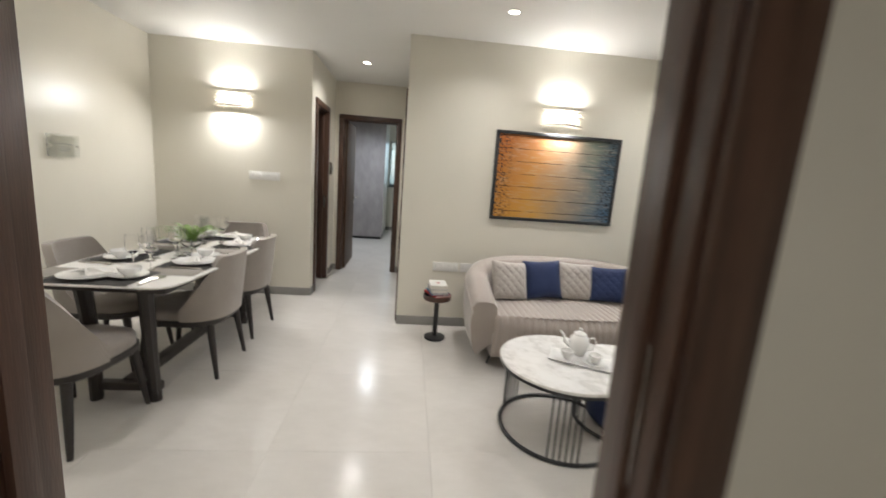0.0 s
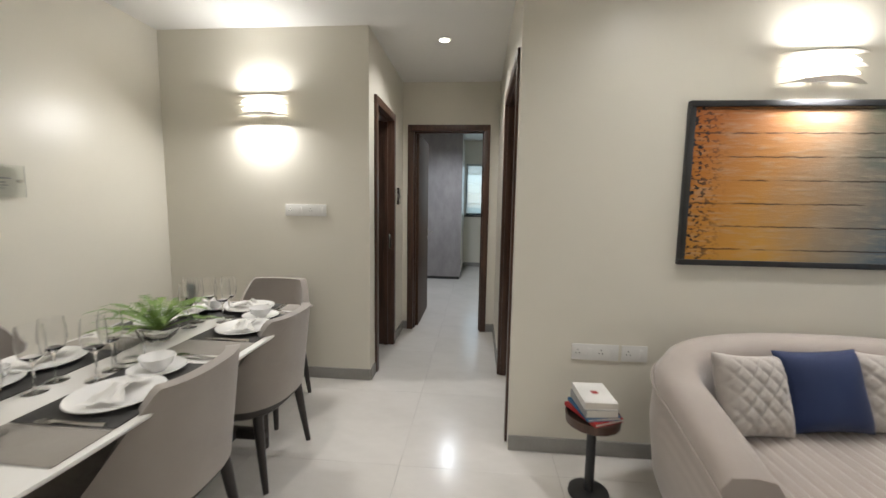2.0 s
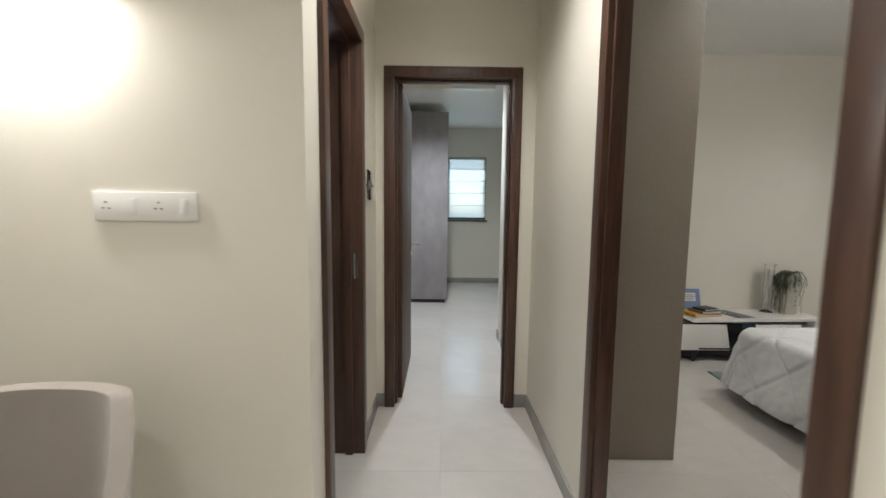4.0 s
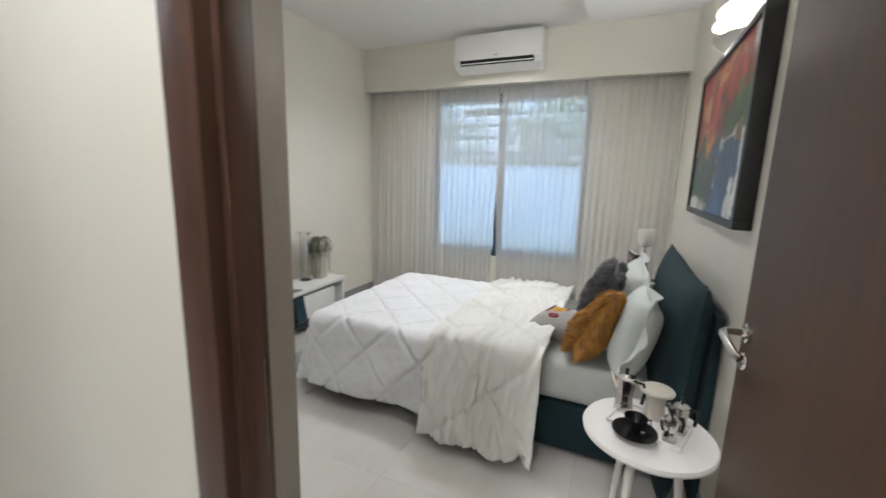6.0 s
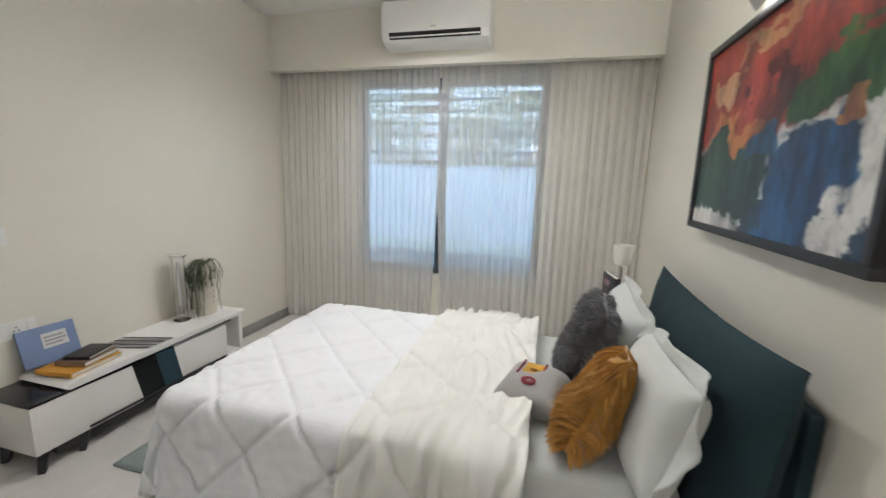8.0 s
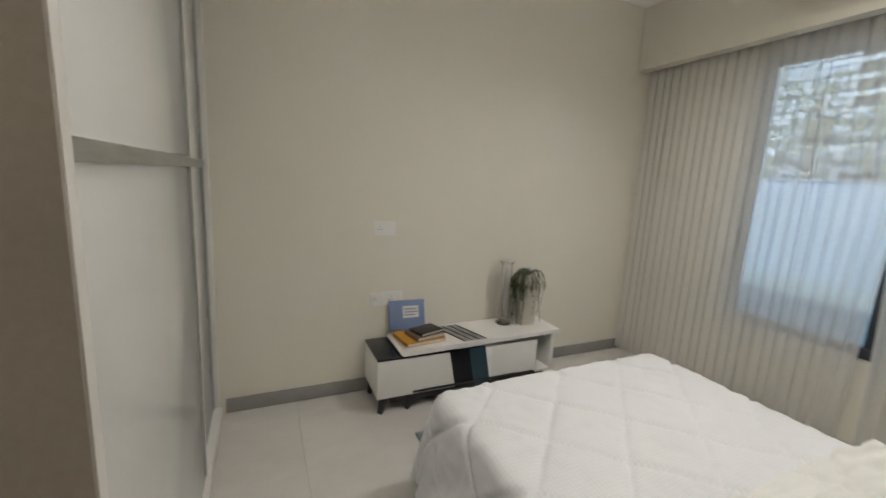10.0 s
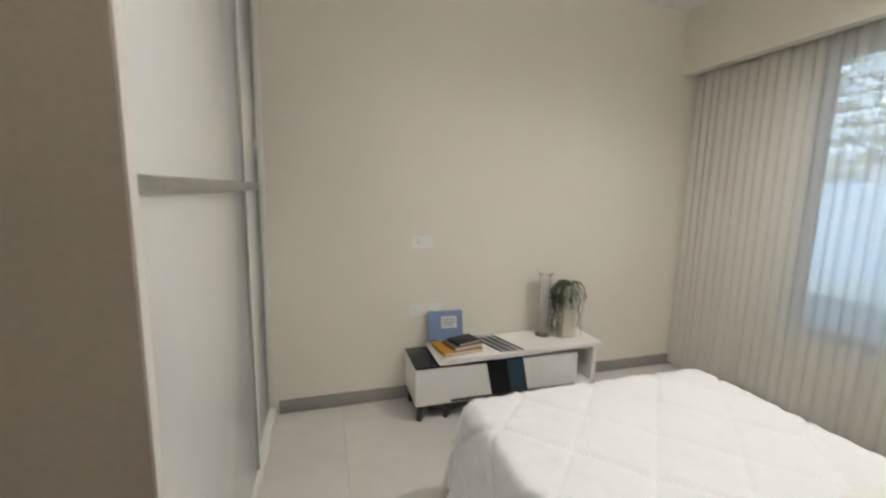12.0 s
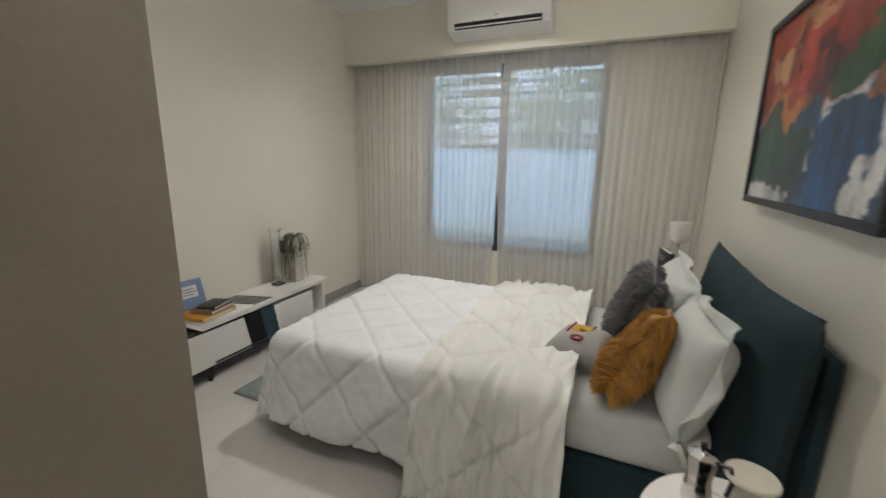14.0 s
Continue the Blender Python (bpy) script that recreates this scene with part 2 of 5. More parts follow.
M_ACRYL = glass("clear_acrylic", (0.93, 0.95, 0.93), 0.02, 1.3)
M_FROND = surf("fern_green", (0.07, 0.15, 0.015), (0.20, 0.32, 0.05), 0.5, 14, 80, 0.05)
M_TRAIL = surf("dusty_green_leaf", (0.07, 0.085, 0.045), (0.14, 0.16, 0.09), 0.6, 20, 90, 0.05)
M_STICK = surf("dry_stick", (0.05, 0.055, 0.035), (0.10, 0.11, 0.07), 0.8, 20, 120, 0.2)
M_ORCHID = surf("white_petal", (0.78, 0.77, 0.72), (0.85, 0.84, 0.80), 0.6, 20, 90, 0.03)
M_PLAST = surf("white_plastic", (0.78, 0.77, 0.74), (0.81, 0.80, 0.775), 0.32, 4, 150, 0.01)
M_BLACKP = surf("black_gloss_plastic", (0.008, 0.008, 0.009), (0.015, 0.015, 0.016), 0.15, 6, 100, 0.0)
M_PAPER = surf("paper", (0.66, 0.63, 0.56), (0.75, 0.72, 0.66), 0.8, 10, 200, 0.05, stretch=(1, 1, 20))
M_CUPB = surf("beige_stoneware", (0.52, 0.48, 0.40), (0.60, 0.56, 0.48), 0.4, 10, 80, 0.03)
M_LITE = glow("lamp_diffuser", (1.0, 0.93, 0.80), 14.0)
M_SHADE = surf("white_lamp_shade", (0.72, 0.70, 0.66), (0.78, 0.76, 0.72), 0.7, 8, 200, 0.1)


def plain(name, c, rough=0.5):
    return surf(name, tuple(0.88 * v for v in c), c, rough, 9, 120, 0.03)


def duvet_material():
    m, nt, bs = mat("white_duvet_cotton")
    co = nt.nodes.new("ShaderNodeTexCoord")
    cs = []
    for d in ("X", "Y"):
        w = nt.nodes.new("ShaderNodeTexWave")
        w.bands_direction = d
        w.inputs["Scale"].default_value, w.inputs["Distortion"].default_value = 22.0, 0.6
        nt.links.new(co.outputs["Object"], w.inputs["Vector"])
        cs.append(w.outputs["Fac"])
    h = calc(nt, "ADD", calc(nt, "MULTIPLY", cs[0], 0.5), calc(nt, "MULTIPLY", cs[1], 0.5))
    nt.links.new(ramp(nt, h, [(0.2, (0.765, 0.765, 0.775)), (0.8, (0.805, 0.805, 0.812))]), bs.inputs["Base Color"])
    bs.inputs["Roughness"].default_value, bs.inputs["Sheen Weight"].default_value = 0.85, 0.2
    bumped(nt, bs, tex(nt, 60, 4), 0.12, 0.004)
    return m


def marble_material():
    m, nt, bs = mat("white_marble")
    v = tex(nt, 3.0, 9, (1, 1, 1), 0.72)
    a = calc(nt, "ABSOLUTE", calc(nt, "SUBTRACT", v, 0.52))
    nt.links.new(ramp(nt, a, [(0.0, (0.61, 0.595, 0.575)), (0.035, (0.735, 0.72, 0.70)), (0.12, (0.80, 0.79, 0.775))]), bs.inputs["Base Color"])
    bs.inputs["Roughness"].default_value = 0.12
    return m


def curtain_material():
    m, nt, bs = mat("sheer_curtain")
    out = nt.nodes["Material Output"]
    tr, tl, df = nt.nodes.new("ShaderNodeBsdfTransparent"), nt.nodes.new("ShaderNodeBsdfTranslucent"), nt.nodes.new("ShaderNodeBsdfDiffuse")
    tl.inputs["Color"].default_value, df.inputs["Color"].default_value = (0.96, 0.95, 0.93, 1), (0.95, 0.92, 0.87, 1)
    tr.inputs["Color"].default_value = (0.95, 0.96, 0.97, 1)
    a, c = nt.nodes.new("ShaderNodeMixShader"), nt.nodes.new("ShaderNodeMixShader")
    nt.links.new(tl.outputs[0], a.inputs[1])
    nt.links.new(df.outputs[0], a.inputs[2])
    a.inputs[0].default_value = 0.62
    nt.links.new(calc(nt, "ADD", calc(nt, "MULTIPLY", tex(nt, 260, 2, (1, 1, 0.25)), 0.14), 0.50), c.inputs[0])
    nt.links.new(tr.outputs[0], c.inputs[1])
    nt.links.new(a.outputs[0], c.inputs[2])
    nt.links.new(c.outputs[0], out.inputs["Surface"])
    return m


def axes(nt):
    co = nt.nodes.new("ShaderNodeTexCoord")
    s = nt.nodes.new("ShaderNodeSeparateXYZ")
    nt.links.new(co.outputs["Generated"], s.inputs[0])
    return s.outputs["X"], s.outputs["Y"], s.outputs["Z"]


def canvas_one():
    """Orange and gold fading into grey and slate blue, with dark horizontal scrapes and flecks at both sides."""
    m, nt, bs = mat("abstract_canvas")
    gx, gy, gz = axes(nt)
    wob = calc(nt, "MULTIPLY", calc(nt, "SUBTRACT", tex(nt, 5, 6), 0.5), 0.35)
    x = calc(nt, "ADD", gx, wob)
    low = ramp(nt, x, [(0.0, (0.50, 0.22, 0.03)), (0.30, (0.55, 0.30, 0.07)), (0.55, (0.33, 0.25, 0.16)), (0.78, (0.19, 0.20, 0.20)), (0.98, (0.06, 0.12, 0.19))])
    top = ramp(nt, x, [(0.0, (0.33, 0.085, 0.02)), (0.35, (0.40, 0.17, 0.07)), (0.62, (0.36, 0.24, 0.15)), (0.80, (0.13, 0.14, 0.10)), (0.98, (0.05, 0.07, 0.08))])
    col = mixc(nt, calc(nt, "MULTIPLY", calc(nt, "ADD", gz, wob), 0.9), low, top)
    grain = tex(nt, 7, 7, (1, 1, 6), 0.65)
    col = mixc(nt, ramp(nt, grain, [(0.5, (0, 0, 0)), (0.75, (0.5, 0.5, 0.5))]), col, (0.45, 0.38, 0.28))
    rough_edge = calc(nt, "MULTIPLY", calc(nt, "SUBTRACT", tex(nt, 26, 4, (1, 1, 0.3)), 0.5), 0.10)
    band = calc(nt, "FRACT", calc(nt, "ADD", calc(nt, "MULTIPLY", gz, 6.6), rough_edge))
    groove = ramp(nt, calc(nt, "ABSOLUTE", calc(nt, "SUBTRACT", band, 0.5)), [(0.008, (0.9, 0.9, 0.9)), (0.05, (0, 0, 0))])
    cut = calc(nt, "MULTIPLY", groove, ramp(nt, tex(nt, 5, 5, (1, 1, 6)), [(0.42, (0.12, 0.12, 0.12)), (0.55, (1, 1, 1))]))
    col = mixc(nt, cut, col, (0.035, 0.025, 0.02))
    edge = calc(nt, "ABSOLUTE", calc(nt, "SUBTRACT", gx, 0.5))
    fleck = tex(nt, 38, 3, (1, 1, 1.6))
    mask = calc(nt, "MULTIPLY", ramp(nt, edge, [(0.34, (0, 0, 0)), (0.47, (1, 1, 1))]), ramp(nt, fleck, [(0.54, (0, 0, 0)), (0.58, (1, 1, 1))]))
    col = mixc(nt, mask, col, (0.02, 0.02, 0.022))
    nt.links.new(col, bs.inputs["Base Color"])
    bs.inputs["Roughness"].default_value, bs.inputs["Specular IOR Level"].default_value = 0.7, 0.2
    bumped(nt, bs, grain, 0.35, 0.006)
    return m


def canvas_two():
    """Loose brushwork: peach, red and orange above, green at one side, blue and dark teal below, on bare white."""
    m, nt, bs = mat("abstract_brushwork_canvas")
    gx, gy, gz = axes(nt)
    brush = tex(nt, 11, 6, (1.6, 1, 0.5), 0.65)
    wx = calc(nt, "MULTIPLY", calc(nt, "SUBTRACT", tex(nt, 4.5, 4, (1, 1, 0.7)), 0.5), 0.75)
    wz = calc(nt, "MULTIPLY", calc(nt, "SUBTRACT", tex(nt, 5.5, 4, (0.7, 1, 1)), 0.5), 0.75)
    x, z = calc(nt, "ADD", gx, wx), calc(nt, "ADD", gz, wz)

    def patch(col, cx, cz, rx, rz, c1, c2):
        dx = calc(nt, "POWER", calc(nt, "ABSOLUTE", calc(nt, "DIVIDE", calc(nt, "SUBTRACT", x, cx), rx)), 2.0)
        dz = calc(nt, "POWER", calc(nt, "ABSOLUTE", calc(nt, "DIVIDE", calc(nt, "SUBTRACT", z, cz), rz)), 2.0)
        d = calc(nt, "ADD", calc(nt, "ADD", dx, dz), calc(nt, "MULTIPLY", calc(nt, "SUBTRACT", brush, 0.5), 0.5))
        paint = mixc(nt, ramp(nt, brush, [(0.36, (0, 0, 0)), (0.62, (1, 1, 1))]), c1, c2)
        return mixc(nt, ramp(nt, d, [(0.80, (1, 1, 1)), (1.06, (0, 0, 0))]), col, paint)
    col = mixc(nt, brush, (0.70, 0.67, 0.62), (0.78, 0.76, 0.72))
    col = patch(col, 0.42, 0.80, 0.62, 0.38, (0.20, 0.020, 0.018), (0.44, 0.060, 0.035))
    col = patch(col, 0.20, 0.78, 0.13, 0.13, (0.50, 0.24, 0.10), (0.58, 0.36, 0.20))
    col = patch(col, 0.50, 0.95, 0.30, 0.05, (0.40, 0.13, 0.05), (0.55, 0.30, 0.14))
    col = patch(col, 0.55, 0.62, 0.10, 0.22, (0.04, 0.012, 0.016), (0.16, 0.022, 0.02))
    col = patch(col, 0.28, 0.52, 0.17, 0.08, (0.42, 0.11, 0.03), (0.52, 0.21, 0.06))
    col = patch(col, 0.80, 0.62, 0.17, 0.15, (0.015, 0.07, 0.015), (0.06, 0.16, 0.04))
    col = patch(col, 0.70, 0.06, 0.34, 0.10, (0.008, 0.018, 0.05), (0.02, 0.05, 0.09))
    col = patch(col, 0.26, 0.24, 0.30, 0.26, (0.010, 0.035, 0.032), (0.035, 0.09, 0.06))
    col = patch(col, 0.74, 0.22, 0.20, 0.24, (0.008, 0.028, 0.09), (0.02, 0.10, 0.24))
    col = patch(col, 0.50, 0.40, 0.11, 0.14, (0.012, 0.04, 0.11), (0.03, 0.15, 0.28))
    col = patch(col, 0.83, 0.45, 0.06, 0.07, (0.48, 0.15, 0.03), (0.55, 0.25, 0.08))
    strokes = ramp(nt, tex(nt, 6.5, 7, (1.0, 1, 0.55), 0.72), [(0.38, (0.22, 0.22, 0.24)), (0.56, (1, 1, 1))])
    col = mixc(nt, 0.85, col, strokes, "MULTIPLY")
    nt.links.new(col, bs.inputs["Base Color"])
    bs.inputs["Roughness"].default_value = 0.35
    bumped(nt, bs, brush, 0.35, 0.006)
    return m


M_DUVET, M_MARBLE, M_CURT, M_ART1, M_ART2 = duvet_material(), marble_material(), curtain_material(), canvas_one(), canvas_two()


# ---------- shell of the rooms ----------
def wall(name, axis, p0, p1, u0, u1, z0, z1, holes=(), material=None):
    """A wall between two planes of one axis, with rectangular openings (u0, u1, z0, z1) through it."""
    us = sorted({u0, u1, *(h[0] for h in holes), *(h[1] for h in holes)})
    zs = sorted({z0, z1, *(h[2] for h in holes), *(h[3] for h in holes)})
    bm = bmesh.new()
    for a, c in zip(us, us[1:]):
        for e, g in zip(zs, zs[1:]):
            if any(h[0] <= a and c <= h[1] and h[2] <= e and g <= h[3] for h in holes):
                continue
            if axis == "y":
                box(bm, a, c, p0, p1, e, g)
            else:
                box(bm, p0, p1, a, c, e, g)
    return tagged(part(name, bm, material or M_WALL), kind="structure")


T = 2.9
wall("wall_dining_side", "x", -1.80, -1.68, 1.12, 4.98, 0, T)
wall("wall_dining_end", "y", 4.86, 4.98, -1.68, -0.235, 0, T)
wall("wall_corridor_left", "x", -0.235, -0.115, 4.86, 6.275, 0, T, [(5.0, 5.70, -1, 2.14)])
wall("wall_corridor_end", "y", 6.155, 6.275, -0.115, 0.865, 0, T, [(-0.062, 0.778, -1, 2.14)])
wall("wall_corridor_right", "x", 0.865, 0.935, 4.10, 6.275, 0, T, [(4.17, 5.14, -1, 2.14)])
wall("wall_sofa", "y", 4.10, 4.20, 0.935, 4.55, 0, T)
wall("wall_tv", "y", 7.29, 7.41, 0.865, 4.72, 0, T)
wall("wall_bedroom_window", "x", 4.56, 4.72, 4.10, 7.29, 0, T, [(4.93, 6.55, 0.54, 2.20)])
wall("wall_entry", "y", 1.02, 1.12, -1.80, 4.0, 0, T, [(0.27, 1.40, -1, 2.16)])
wall("wall_living_window", "x", 3.74, 3.90, 1.12, 4.10, 0, T, [(1.25, 3.55, 0.0, 2.15)])
wall("wall_lobby_left", "x", -0.55, -0.45, -1.6, 1.02, 0, T)
wall("wall_lobby_right", "x", 2.2, 2.3, -1.6, 1.02, 0, T)
wall("wall_lobby_back", "y", -1.7, -1.6, -0.55, 2.3, 0, T)
wall("wall_far_right", "x", 0.88, 0.985, 6.275, 7.6, 0, T)
wall("wall_far_end", "y", 10.7, 10.85, -2.0, 2.4, 0, T, [(0.41, 1.08, 1.12, 2.21)])
wall("wall_far_left", "x", -2.1, -2.0, 6.4, 10.7, 0, T)
wall("wall_far_side", "x", 2.3, 2.4, 7.6, 10.7, 0, T)
wall("wall_far_jog", "y", 7.5, 7.6, 0.985, 2.4, 0, T)
M_BATH = surf("dark_grey_bath_tile", (0.13, 0.125, 0.12), (0.18, 0.172, 0.165), 0.22, 3, 60, 0.02)
wall("wall_bath_end", "y", 6.28, 6.40, -2.0, -0.235, 0, T, [(-1.0, -0.46, 1.18, 1.93)], M_BATH)
# Unseen filler added to keep sun from leaking in at the bath corner.
wall("wall_bath_leak_filler", "y", 4.90, 4.98, -2.0, -1.80, 0, T)
wall("wall_bath_side", "x", -2.0, -1.9, 4.98, 6.28, 0, T, (), M_BATH)
wall("beam_living_window", "x", 3.52, 3.60, 1.12, 4.10, 2.12, T)
wall("beam_bedroom_window", "x", 4.36, 4.44, 4.20, 7.29, 2.24, T)
tagged(part("ceiling_living", B(-1.8, 3.9, -1.7, 4.98, CEIL, CEIL + 0.08), M_CEIL), kind="structure")
tagged(part("ceiling_corridor", B(-0.3, 0.93, 4.98, 6.2, CEIL, CEIL + 0.08), M_CEIL), kind="structure")
tagged(part("ceiling_bedroom", B(0.98, 4.7, 4.15, 7.35, BCEIL, BCEIL + 0.08), M_CEIL), kind="structure")
tagged(part("ceiling_far_room", B(-2.1, 2.4, 6.22, 10.8, BCEIL + 0.02, BCEIL + 0.1), M_CEIL), kind="structure")
tagged(part("ceiling_bath", B(-2.0, -0.2, 4.9, 6.35, 2.44, 2.52), M_CEIL), kind="structure")
tagged(part("roof", B(-2.3, 4.9, -1.9, 11.0, 2.92, 3.05), M_CEIL), kind="structure")
wall("drop_beam_far_room", "y", 8.2, 8.3, -2.0, 0.88, 2.62, T)

SK = [("y", 4.86, -1, -1.68, -0.115), ("y", 4.10, -1, 0.865, 3.74), ("x", -1.68, 1, 1.12, 4.86), ("x", -0.115, 1, 4.86, 5.0), ("x", -0.115, 1, 5.70, 6.155),
      ("x", 0.865, -1, 5.14, 6.155), ("y", 6.155, -1, -0.115, -0.062), ("y", 6.155, -1, 0.778, 0.865), ("y", 7.29, -1, 1.53, 4.56),
      ("y", 4.20, 1, 0.935, 4.56), ("x", 4.56, -1, 4.20, 7.29), ("x", 0.88, -1, 6.275, 7.6), ("y", 10.7, -1, -2.0, 2.3), ("x", 0.935, 1, 5.14, 5.6)]
for ax, p, s, u0, u1 in SK:
    q = p + s * 0.012
    a, c = min(p, q), max(p, q)
    bm = B(u0, u1, a, c, 0.002, 0.085, 0.002) if ax == "y" else B(a, c, u0, u1, 0.002, 0.085, 0.002)
    tagged(part("baseboard", bm, M_SKIRT), kind="structure")


# ---------- doors ----------
def door_frame(name, label, axis, u0, u1, p0, p1, top, w=0.062):
    d = thing(name, pose(0, 0, 0), label, "door", kind="structure")
    for nm, a, c, e, g in (("jamb", u0, u0 + w, 0, top - w), ("jamb", u1 - w, u1, 0, top - w), ("head", u0, u1, top - w, top)):
        bm = B(a, c, p0, p1, e, g, 0.004) if axis == "y" else B(p0, p1, a, c, e, g, 0.004)
        part(nm, bm, M_FRAME, d)
    mid = (p0 + p1) / 2
    for a, c, e, g in ((u0 + w, u0 + w + 0.014, 0, top - w), (u1 - w - 0.014, u1 - w, 0, top - w), (u0 + w + 0.014, u1 - w - 0.014, top - w - 0.014, top - w)):
        bm = B(a, c, mid - 0.02, mid + 0.02, e, g, 0.002) if axis == "y" else B(mid - 0.02, mid + 0.02, a, c, e, g, 0.002)
        part("stop", bm, M_FRAME, d)
    return d


def lever(parent, m):
    """A curved steel lever on round roses, in the plane y = 0, pointing to -x."""
    bm = bmesh.new()
    turn = m @ Matrix.Rotation(radians(-90), 4, "X")
    lathe(bm, [(0, 0.012), (0.022, 0.012), (0.026, 0.008), (0.026, 0)], 28, m=turn)
    lathe(bm, [(0, 0.010), (0.020, 0.010), (0.023, 0.006), (0.023, 0)], 28, (0, 0.075, 0), m=turn)
    part("rose", bm, M_STEEL, parent, "steel handle rose")
    bm = tube(bmesh.new(), [(0, 0.0, 0), (0, 0.035, 0), (-0.005, 0.052, 0), (-0.018, 0.06, 0.0), (-0.05, 0.062, -0.002), (-0.085, 0.06, -0.008), (-0.115, 0.055, -0.018), (-0.128, 0.045, -0.024)], 0.010, 12, m=m)
    part("handle", bm, M_STEEL, parent, "curved steel lever handle")


def hinge(parent, x, y, z):
    bm = bmesh.new()
    lathe(bm, [(0, 0), (0.007, 0), (0.007, 0.1), (0, 0.1)], 12, (x, y, z - 0.05))
    part("hinge", bm, M_STEEL, parent, "steel butt hinge")


d_end = door_frame("door_1", "dark wooden door frame with its brown leaf standing open", "y", -0.062, 0.778, 6.135, 6.285, 2.14)
leaf = part("door_leaf", B(0.004, 0.042, 6.25, 7.05, 0.008, 2.07, 0.003), M_LEAF, d_end, "brown wood-veneer door leaf standing open")
lever(leaf, pose(0.042, 6.985, 1.0, 0, 0, -90))
for hz in (0.25, 1.05, 1.85):
    hinge(leaf, 0.0, 6.246, hz)
d_bed = door_frame("door_2", "dark wooden door frame with its brown leaf folded back", "x", 4.17, 5.14, 0.852, 0.938, 2.14)
leaf = part("door_leaf", B(0.955, 1.775, 4.252, 4.29, 0.008, 2.07, 0.003), M_LEAF, d_bed, "brown wood-veneer door leaf folded back to the wall")
lever(leaf, pose(1.715, 4.29, 0.985))
for hz in (0.25, 1.05, 1.85):
    hinge(leaf, 0.955, 4.30, hz)
part("strike_plate", B(0.895, 0.925, 5.0755, 5.0775, 0.92, 1.08, 0.0005), M_STEEL, d_bed, "steel strike plate")
d_bath = door_frame("door_3", "dark wooden door frame of the bathroom", "x", 5.0, 5.70, -0.255, -0.095, 2.14)
part("strike_plate", B(-0.145, -0.125, 5.6365, 5.6385, 0.93, 1.06, 0.0005), M_STEEL, d_bath, "steel strike plate")
d_ent = door_frame("door_4", "dark stained wooden entrance door frame", "y", 0.27, 1.40, 0.985, 1.135, 2.16, 0.09)
for a, c in ((0.27, 0.33), (1.34, 1.40)):
    part("architrave", B(a - 0.02, c + 0.02, 0.965, 0.985, 0, 2.16, 0.004), M_FRAME, d_ent)
part("lock_plate", B(1.3055, 1.3095, 1.03, 1.06, 0.9, 1.15, 0.0005), M_STEEL, d_ent, "steel lock plate")


# ---------- windows ----------
M_WINF = surf("dark_window_frame", (0.03, 0.04, 0.05), (0.05, 0.06, 0.07), 0.4, 6, 120, 0.02)


M_PANE = glass("blue_tinted_window_glass", (0.80, 0.92, 1.0))


def pane(bm, parent, label="clear window pane", material=None):
    ob = part("pane", bm, material or M_PANE, parent, label)
    ob.visible_shadow = False
    return ob


w1 = thing("window_1", pose(0, 0, 0), "dark-framed sliding window with two panes", "window", kind="structure")
for a, c, e, g in ((4.93, 6.55, 0.54, 0.60), (4.93, 6.55, 2.14, 2.20), (4.93, 4.99, 0.60, 2.14), (6.49, 6.55, 0.60, 2.14), (5.75, 5.83, 0.60, 2.14)):
    part("window_frame", B(4.60, 4.66, a, c, e, g, 0.004), M_WINF, w1)
pane(B(4.622, 4.627, 4.99, 5.75, 0.60, 2.14), w1)
pane(B(4.632, 4.637, 5.83, 6.49, 0.60, 2.14), w1)
w2 = thing("window_2", pose(0, 0, 0), "sliding balcony door with dark frame", "window", kind="structure")
for a, c, e, g in ((1.25, 3.55, 0.0, 0.06), (1.25, 3.55, 2.09, 2.15), (1.25, 1.31, 0.06, 2.09), (3.49, 3.55, 0.06, 2.09), (2.36, 2.44, 0.06, 2.09)):
    part("window_frame", B(3.79, 3.85, a, c, e, g, 0.004), M_WINF, w2)
pane(B(3.815, 3.82, 1.31, 2.36, 0.06, 2.09), w2)
pane(B(3.825, 3.83, 2.44, 3.49, 0.06, 2.09), w2)
w3 = thing("window_3", pose(0, 0, 0), "small window with a white roman blind", "window", kind="structure")
for a, c, e, g in ((0.41, 1.08, 1.12, 1.16), (0.41, 1.08, 2.17, 2.21), (0.41, 0.45, 1.16, 2.17), (1.04, 1.08, 1.16, 2.17)):
    part("window_frame", B(a, c, 10.72, 10.77, e, g, 0.003), M_WINF, w3)
part("window_sill", B(0.38, 1.11, 10.66, 10.72, 1.09, 1.115, 0.003), M_BLACKM, w3, "dark stone sill")
w4 = thing("window_4", pose(0, 0, 0), "small frosted bathroom window", "window", kind="structure")
for a, c, e, g in ((-1.0, -0.46, 1.18, 1.22), (-1.0, -0.46, 1.89, 1.93), (-1.0, -0.96, 1.22, 1.89), (-0.50, -0.46, 1.22, 1.89)):
    part("window_frame", B(a, c, 6.30, 6.35, e, g, 0.003), M_WINF, w4)
M_FROST = glass("frosted_glass", (0.95, 0.97, 1.0), 0.5)
pane(B(-0.96, -0.50, 6.322, 6.327, 1.22, 1.89), w4, "frosted window pane", M_FROST)
part("window_sill", B(-1.02, -0.48, 6.22, 6.30, 1.15, 1.178, 0.003), M_CERAM, w4, "pale sill")

